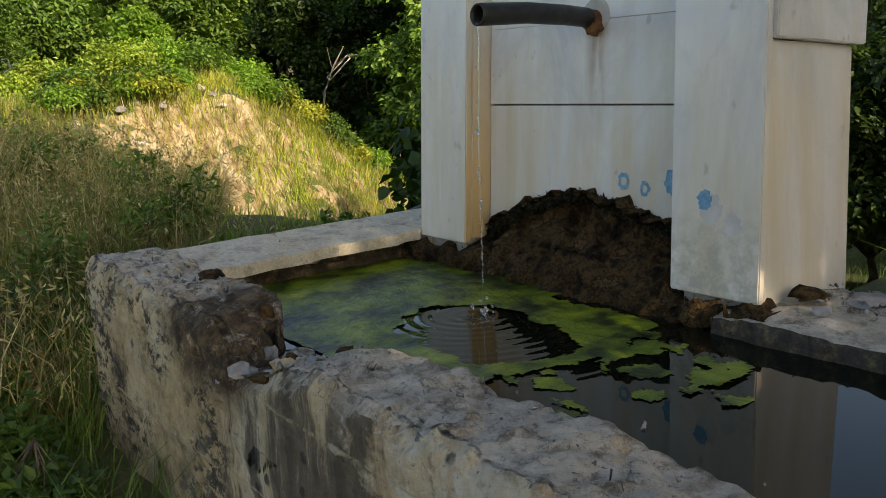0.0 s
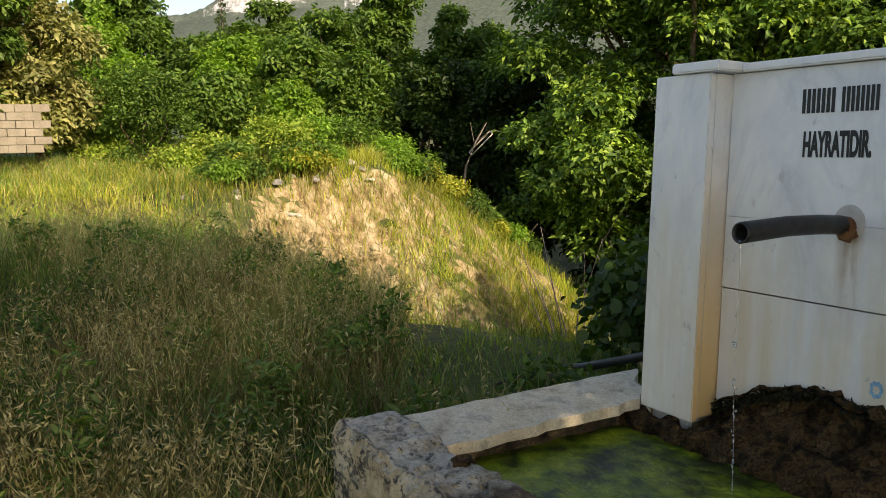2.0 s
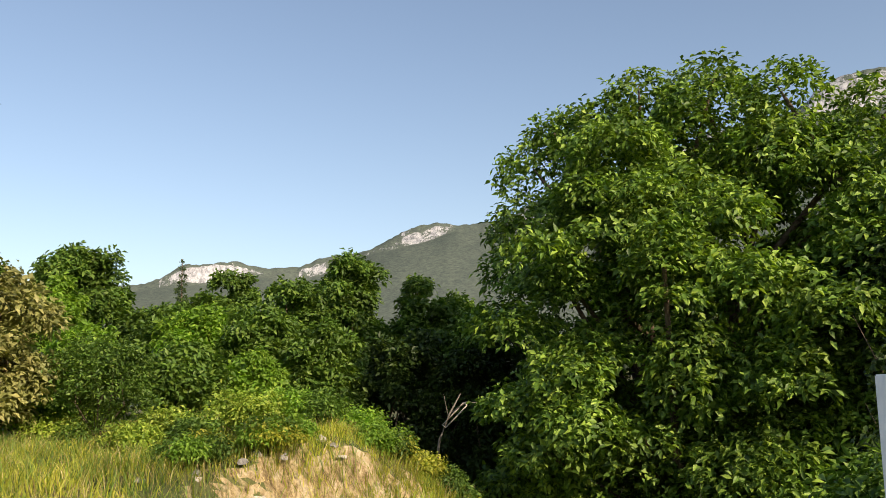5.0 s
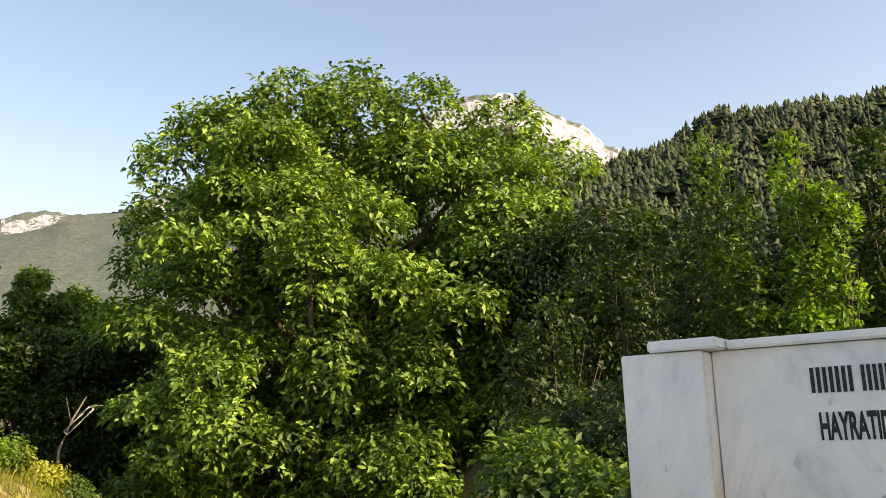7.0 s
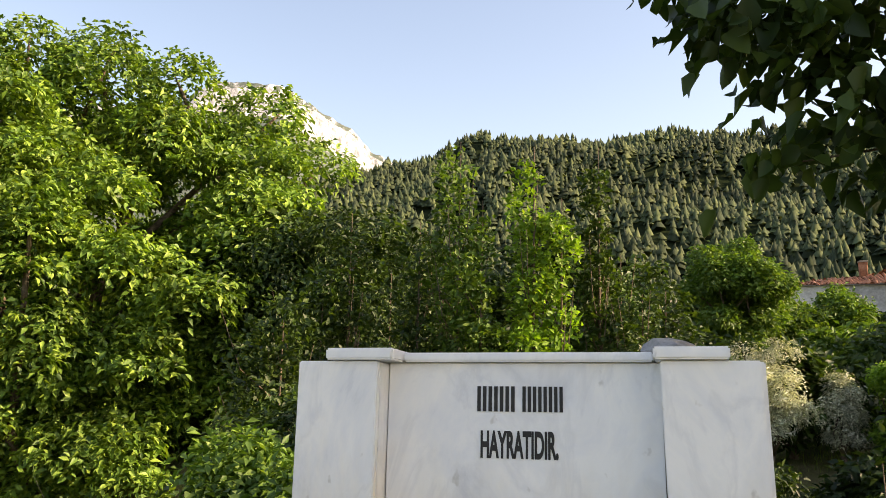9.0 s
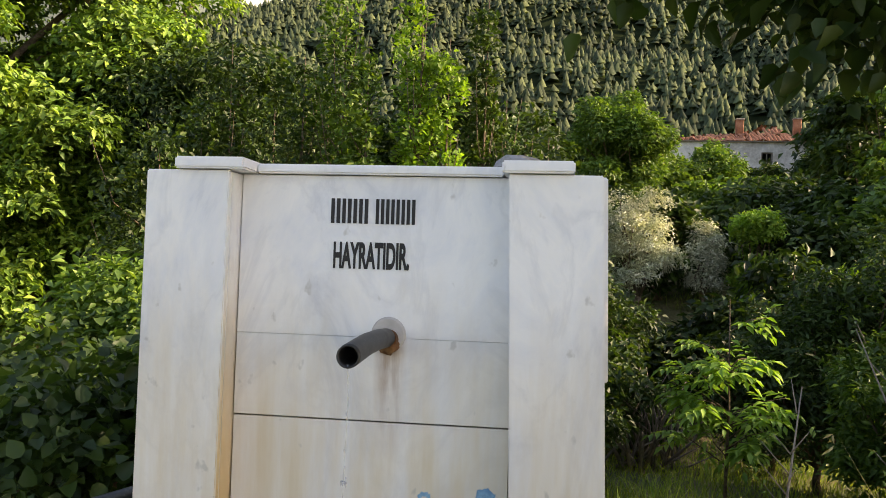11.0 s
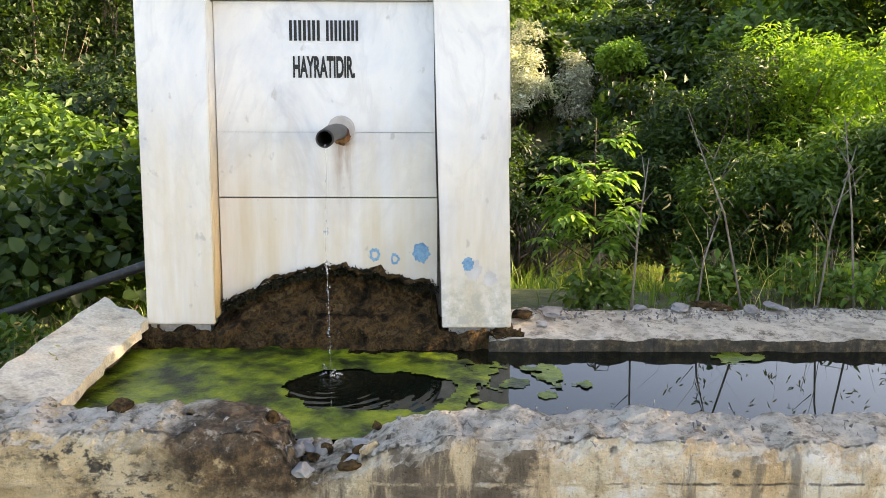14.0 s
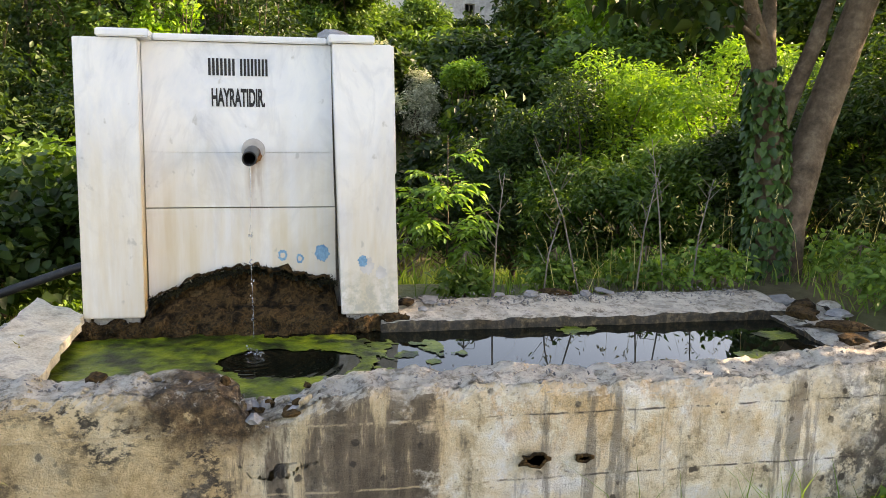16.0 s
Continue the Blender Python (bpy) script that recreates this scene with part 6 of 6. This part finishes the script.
# stones: on the rim, at the basin's end, in the broken notch
RUBBLE = [(0.88, 0.03, 0.765, 0.07, 0.05, 0.03), (1.02, 0.12, 0.755, 0.10, 0.07, 0.02), (0.96, -0.05, 0.745, 0.04, 0.035, 0.02), (1.64, 0.16, 0.76, 0.10, 0.05, 0.018), (1.80, 0.20, 0.76, 0.14, 0.07, 0.02), (1.97, 0.14, 0.755, 0.06, 0.05, 0.03), (2.10, 0.19, 0.76, 0.11, 0.05, 0.015), (1.45, 0.18, 0.755, 0.05, 0.04, 0.015),
          (3.06, -0.36, 0.74, 0.16, 0.10, 0.05), (3.14, -0.62, 0.735, 0.17, 0.10, 0.04), (3.02, -0.85, 0.735, 0.10, 0.09, 0.035), (3.2, -0.2, 0.735, 0.09, 0.08, 0.05), (3.1, -1.05, 0.745, 0.12, 0.1, 0.04)]
for i, (x, y, z, a, b2, c) in enumerate(RUBBLE):
    boulder("rubble_stone", (x, y, z - 0.012), (a * 0.7, b2 * 0.8, c * 0.75), 10 + i, M_STONE if i % 4 and i < 8 else M_MORTAR, "loose grey stone lying on the trough rim", "stone", "rubble on the rim")
boulder("rubble_stone", (-0.52, -1.17, 0.80), (0.045, 0.04, 0.025), 40, M_MORTAR, "loose brown stone on the trough's front wall", "stone", "rubble on the rim")
boulder("rubble_stone", (-0.20, -1.19, 0.795), (0.10, 0.06, 0.02), 41, M_CONC, "flat broken piece of concrete on the trough's front wall", "stone", "rubble on the rim")
for i in range(22):
    x = rng.normal() * 0.09 + 0.12
    boulder("rubble_stone", (x, rng.uniform(-1.36, -1.16), front_top(x, -1.25, 0.75)[1] + 0.004), rng.uniform(0.012, 0.04, 3) * (1.2, 1, 0.7), 42 + i, (M_MORTAR, M_CONC, M_STONE)[i % 3], "broken lump of concrete in the wall's notch", "stone", "rubble in the notch")
# gravel and chips along the rims
gv, gf = [], []
for _ in range(700):
    if rng.random() < 0.7:
        x, y, z = rng.uniform(0.85, 3.0), rng.normal() * 0.07 + 0.10, 0.742
    else:
        x, y, z = rng.uniform(-1.0, 2.8), rng.normal() * 0.06 - 1.25, float(np.interp(rng.random(), [0, 1], [0.765, 0.78]))
        z = front_top(x, -1.25, 0.75)[1] + 0.005
    s = rng.uniform(0.004, 0.014)
    n0 = len(gv)
    q = sphere_dirs(4) * s + (x, y, z)
    gv += [tuple(p) for p in q]
    gf += [(n0, n0 + 1, n0 + 2), (n0, n0 + 2, n0 + 3), (n0, n0 + 3, n0 + 1), (n0 + 1, n0 + 3, n0 + 2)]
tagged(link("gravel", mesh_from("gravel", gv, gf), M_STONE), "crumbs of stone and mortar along the trough rims", "gravel", kind="stuff")

# bare weed stalks behind the rim
for i, (x, y, h, dx) in enumerate([(1.42, 0.22, 0.75, 0.05), (2.0, 0.26, 0.95, -0.35), (2.35, 0.3, 0.8, 0.12), (2.55, 0.3, 0.95, -0.15), (2.75, 0.35, 0.7, 0.1), (1.75, 0.3, 0.5, 0.1)]):
    z = 0.70
    stalk = empty("weed_stalk", (x, y, z), "tall dry branching weed stalk behind the rim", "weed", "weed stalks")
    r2 = np.random.default_rng(500 + i)
    rods = [([(0, 0, -0.1), (dx * 0.4, 0.02, h * 0.5), (dx, 0, h)], [0.006, 0.005, 0.002])]
    for k in range(7):
        t = r2.uniform(0.35, 0.95)
        a = r2.uniform(0, 6.28)
        p = np.array([dx * t * t, 0.01, h * t])
        rods.append(([p, p + np.array([0.09 * math.cos(a), 0.06 * math.sin(a), 0.10]) * r2.uniform(0.5, 1.2)], [0.003, 0.001]))
    tubes("stem", rods, 5, M_TWIG, stalk)
    ends = np.array([r[0][-1] for r in rods[1:]])
    P = np.repeat(ends, 4, 0) + rng.normal(size=(len(ends) * 4, 3)) * 0.012
    v, f = leaf_arrays(P, unit(sphere_dirs(len(P)) + (0, 0, -0.3)), sphere_dirs(len(P)), 0.03, 0.011)
    link("leaves", mesh_from("leaves", v, f), L_GRASS, stalk)

# low broad weeds: by the rim, the trunk's foot and the wall's corner
for i, (x, y, h, r) in enumerate([(1.3, 0.42, 0.14, 0.2), (1.9, 0.5, 0.16, 0.25), (2.5, 0.5, 0.18, 0.3), (3.0, 0.5, 0.25, 0.3), (3.9, 0.3, 0.35, 0.4), (3.7, -0.4, 0.3, 0.4), (4.3, -0.2, 0.4, 0.5), (3.6, -1.1, 0.3, 0.35), (-1.5, -1.75, 0.28, 0.3), (-1.0, -1.85, 0.22, 0.25), (-1.9, -1.3, 0.3, 0.3), (-1.45, -0.7, 0.25, 0.25), (-1.6, 0.0, 0.3, 0.3), (2.9, -1.62, 0.25, 0.22), (-0.6, -1.75, 0.18, 0.2), (-2.6, -2.0, 0.3, 0.35)]):
    tree("weed", "low broad-leaved green weed by the trough", (x, y), (0, 0, h * 0.5), (r, r, h * 0.6), 8, r * 0.45, 150, 4, 0.055, 0.04, L_MID, 520 + i, 0.006, "weed", "weeds", droop=0.0, width=0.55)

# fallen dead branches in the hollow
for i, (x, y) in enumerate([(1.75, 10.4), (2.3, 10.8), (2.0, 11.3)]):
    z = float(height(x, y))
    d = empty("dead_branch", (x, y, z), "tangle of grey dead branches lying in the hollow", "branch", "dead branches")
    r2 = np.random.default_rng(600 + i)
    rods = []
    for k in range(14):
        a = r2.uniform(0, 6.28)
        p = np.array([r2.normal() * 0.2, r2.normal() * 0.2, 0.0])
        q = p + np.array([math.cos(a) * 0.8, math.sin(a) * 0.5, r2.uniform(0.3, 1.7)])
        rods.append(([p, p * 0.5 + q * 0.5 + r2.normal(size=3) * 0.12, q], [0.03, 0.02, 0.005]))
    for rod in rods:
        tubes("twig", [rod], 5, M_TWIG, d)
# bare twigs under the walnut's skirt
for i, (x, y, s) in enumerate([(-7.2, 4.6, 1.7), (-6.5, 5.6, 2.0), (-8.0, 5.2, 1.9)]):
    x, y, _ = [float(c) for c in stretched(x, y)]
    z = float(height(x, y))
    d = empty("dead_branch", (x, y, z), "bare grey branches under the walnut", "branch", "dead branches")
    r2 = np.random.default_rng(620 + i)
    rods = []
    for k in range(9):
        a = r2.uniform(0, 6.28)
        q = np.array([math.cos(a) * 1.0, math.sin(a) * 0.6, r2.uniform(0.9, 2.6)]) * s
        rods.append(([(0, 0, -0.1), q * 0.5 + r2.normal(size=3) * 0.15, q, q + r2.normal(size=3) * 0.3], [0.03, 0.018, 0.008, 0.003]))
    for rod in rods:
        tubes("twig", [rod], 5, M_TWIG, d)

# the white stone and the broken pale post on the mound
wx, wy = -19.2, 4.55
boulder("stone", (wx, wy, float(rough_height(wx, wy)) + 0.10), (0.14, 0.12, 0.09), 50, M_STONE, "pale stone on the crest of the mound")
px, py = -21.9, 12.2
pz = float(rough_height(px, py))
post = empty("broken_post", (px, py, 0.55), "bleached leaning branch with a broken wooden frame", "post")
G = 1.75
rods = [([(-0.45, -0.2, (pz - 0.55) / G - 0.2), (-0.2, -0.1, 0.3), (0.0, 0, 0.75), (0.15, 0.15, 1.1)], [0.03, 0.025, 0.02, 0.006]), ([(0.0, 0, 0.75), (0.25, 0.2, 0.95), (0.45, 0.4, 0.92)], [0.012, 0.008, 0.003]), ([(-0.05, 0, 0.7), (-0.02, -0.1, 1.1)], [0.01, 0.003])]
tubes("stem", [([tuple(c * G for c in p) for p in pts], [r * G for r in rad]) for pts, rad in rods], 6, M_TWIG, post)
m_pale = rough_mat("bleached_wood", [(0.3, (0.42, 0.38, 0.32)), (0.7, (0.62, 0.58, 0.52))], 6, 0.9, 60, 0.4, 0.004)
for a0, a1 in [((-0.16, -0.05, 0.56), (0.14, 0.22, 0.94)), ((-0.06, -0.05, 0.51), (0.24, 0.22, 0.89)), ((0.14, 0.22, 0.94), (0.24, 0.22, 0.89)), ((-0.16, -0.05, 0.56), (-0.06, -0.05, 0.51))]:
    tubes("lath", [([tuple(c * G for c in a0), tuple(c * G for c in a1)], [0.022, 0.022])], 4, m_pale, post)

# low wall of concrete blocks at the meadow's far edge
cx, cy = -21.8, -1.2
zw = 1.85
block_wall = empty("block_wall", (cx, cy, zw), "low wall of pale concrete blocks across the meadow", "wall")
proto = box(-0.195, 0.195, -0.1, 0.1, 0.0, 0.19, 0.008)
first = None
for row in range(6):
    for col in range(2, 7):
        if first is None:
            first = part("block", proto, M_BLOCK, block_wall)
            ob = first
        else:
            ob = new("block", first.data)
            ob.parent = block_wall
        ob.location = ((col - 5) * 0.4 + 0.2 * (row % 2) + rng.normal() * 0.004, rng.normal() * 0.004, row * 0.2)
block_wall.rotation_euler = (0, 0, radians(90))

# ---------------- the old house on the slope ----------------
hx, hy = 12.65, 60.0
hz = 5.95
gz = float(height(hx, hy))
house = empty("house", (hx, hy, gz), "derelict whitewashed house with a broken clay tile roof", "house")
U = hz - gz                       # floor of the walls above the slope
W, DP, H = 4.6, 3.0, 2.3


def wall_with(x0, x1, y, z0, z1, holes, thick, m):
    """A wall along x with real openings, as boxes butted round them."""
    bm = bmesh.new()
    xs = sorted({x0, x1, *[h[0] for h in holes], *[h[1] for h in holes]})
    zs = sorted({z0, z1, *[h[2] for h in holes], *[h[3] for h in holes]})
    for a, b in zip(xs, xs[1:]):
        for c, d in zip(zs, zs[1:]):
            if not any(h[0] <= a and b <= h[1] and h[2] <= c and d <= h[3] for h in holes):
                bmesh.ops.create_cube(bm, size=1, matrix=Matrix.Translation(((a + b) / 2, y, (c + d) / 2)) @ Matrix.Diagonal((b - a, thick, d - c, 1)))
    bmesh.ops.remove_doubles(bm, verts=bm.verts[:], dist=1e-4)
    return bm


holes = [(0.85, 1.6, U + 0.6, U + 1.6), (-2.6, -1.9, U + 0.6, U + 1.6)]
part("wall", wall_with(-W, W, -DP, -0.2, U + H, holes, 0.4, M_PLASTER), M_PLASTER, house)
part("wall", box(-W, W, DP - 0.4, DP, -0.2, U + H, 0.02), M_PLASTER, house)
part("wall", box(-W, -W + 0.4, -DP + 0.2, DP - 0.4, -0.2, U + H, 0.02), M_PLASTER, house)
part("wall", box(W - 0.4, W, -DP + 0.2, DP - 0.4, -0.2, U + H, 0.02), M_PLASTER, house)
# the unlit room's darkness is put into the floor and ceiling colour
part("floor", box(-W + 0.4, W - 0.4, -DP + 0.2, DP - 0.4, U + 0.1, U + 0.2, 0), M_DARK, house)
part("ceiling", box(-W + 0.4, W - 0.4, -DP + 0.2, DP - 0.4, U + H - 0.15, U + H - 0.05, 0), M_DARK, house)
for x0, x1, z0, z1 in holes:
    win = part("window", wall_with(x0, x1, -DP, z0, z1, [(x0 + 0.08, x1 - 0.08, z0 + 0.08, z1 - 0.08)], 0.12, M_TWIG), M_TWIG, house, "dark empty window")
    part("mullion", box((x0 + x1) / 2 - 0.03, (x0 + x1) / 2 + 0.03, -DP - 0.04, -DP + 0.04, z0 + 0.08, z1 - 0.08, 0.005), M_TWIG, win)
# low hipped roof of tile rows, sagging and broken at the ridge
rv, rf = [], []
n_c = 44
for i in range(n_c):
    for k in range(7):
        for side in (-1, 1):
            a = -W - 0.5 + (2 * W + 1.0) * i / n_c
            wdt = (2 * W + 1.0) / n_c * 0.9
            t0, t1 = k / 7, (k + 1.12) / 7
            if rng.random() < 0.06 or (0.2 < a < 2.2 and k > 4 and rng.random() < 0.5):
                continue
            hip = lambda t: (1 - 0.55 * t) if abs(a) > 2 else 1
            y0, y1 = side * (DP + 0.5) * (1 - t0), side * (DP + 0.5) * (1 - t1)
            rise = lambda t: U + H + 0.03 + (0.8 + 0.6 * math.exp(-((a - 1.9) / 1.3) ** 2)) * t * (1 - 0.45 * sstep(abs(a), 1.5, W)) - 0.1 * math.exp(-((a + 1.6) / 1.2) ** 2) + rng.normal() * 0.045
            z0, z1 = rise(t0), rise(t1) + 0.03
            n0 = len(rv)
            rv += [(a, y0, z0), (a + wdt / 2, y0, z0 + 0.09), (a + wdt, y0, z0), (a, y1, z1), (a + wdt / 2, y1, z1 + 0.09), (a + wdt, y1, z1)]
            rf += [(n0, n0 + 1, n0 + 4, n0 + 3), (n0 + 1, n0 + 2, n0 + 5, n0 + 4)]
roof = link("roof", mesh_from("roof", rv, rf), M_TILE, house, "broken clay tile roof")
part("roof_deck", wall_with(-W - 0.45, W + 0.45, 0, U + H - 0.03, U + H + 0.02, [], 2 * DP + 0.9, M_TWIG), M_TWIG, house)
for a, b2 in ((-0.05, 1.5), (3.8, 1.6)):
    ch = part("chimney", box(a - 0.24, a + 0.24, -0.5, 0.0, U + H + 0.3, U + H + 0.9 + b2 * 0.6, 0.03), M_TILE, house, "brick chimney stack")
    part("cap", box(a - 0.29, a + 0.29, -0.55, 0.05, U + H + 0.9 + b2 * 0.6, U + H + 1.0 + b2 * 0.6, 0.02), M_BLOCK, ch)

# stones bedded in the crest of the cut bank
for i in range(12):
    sx, sy, _ = [float(c) for c in stretched(-10.45 + rng.normal() * 0.16, rng.uniform(0.2, 3.4))]
    s0 = rng.uniform(0.08, 0.16)
    boulder("bank_stone", (sx, sy, float(rough_height(sx, sy)) - 0.02), (s0, s0 * rng.uniform(0.7, 1.1), s0 * rng.uniform(0.5, 0.8)), 900 + i, M_GROUT if i % 2 else M_STONE, "pale stone bedded in the cut bank", "stone", "stones in the bank")
for i, (az, d, h, r) in enumerate([(9.5, 52, 3.6, 2.0), (12.5, 53, 2.5, 2.0), (6.8, 50, 3.2, 2.2), (16.2, 52, 3.6, 2.2)]):
    bx, by = polar(az, d)
    tree("wild_bush", "sunlit green bush below the old house", (bx, by), (0, 0, h * 0.5), (r, r, h * 0.55), 26, r * 0.3, 900, 6, 0.3, 0.2, (L_MID, L_DARK)[i % 2], 950 + i, 0.06, "bush", "bushes below the house", hollow=0.5)

# broken slabs along the far end of the trough
for i in range(9):
    sx, sy = rng.uniform(3.05, 3.45), -1.2 + 0.15 * i
    boulder("rubble_stone", (sx, sy, 0.70), (rng.uniform(0.05, 0.11), rng.uniform(0.04, 0.09), rng.uniform(0.015, 0.03)), 1000 + i, (M_STONE, M_CONC)[i % 2], "flat broken stone on the trough's end wall", "stone", "rubble on the end wall")
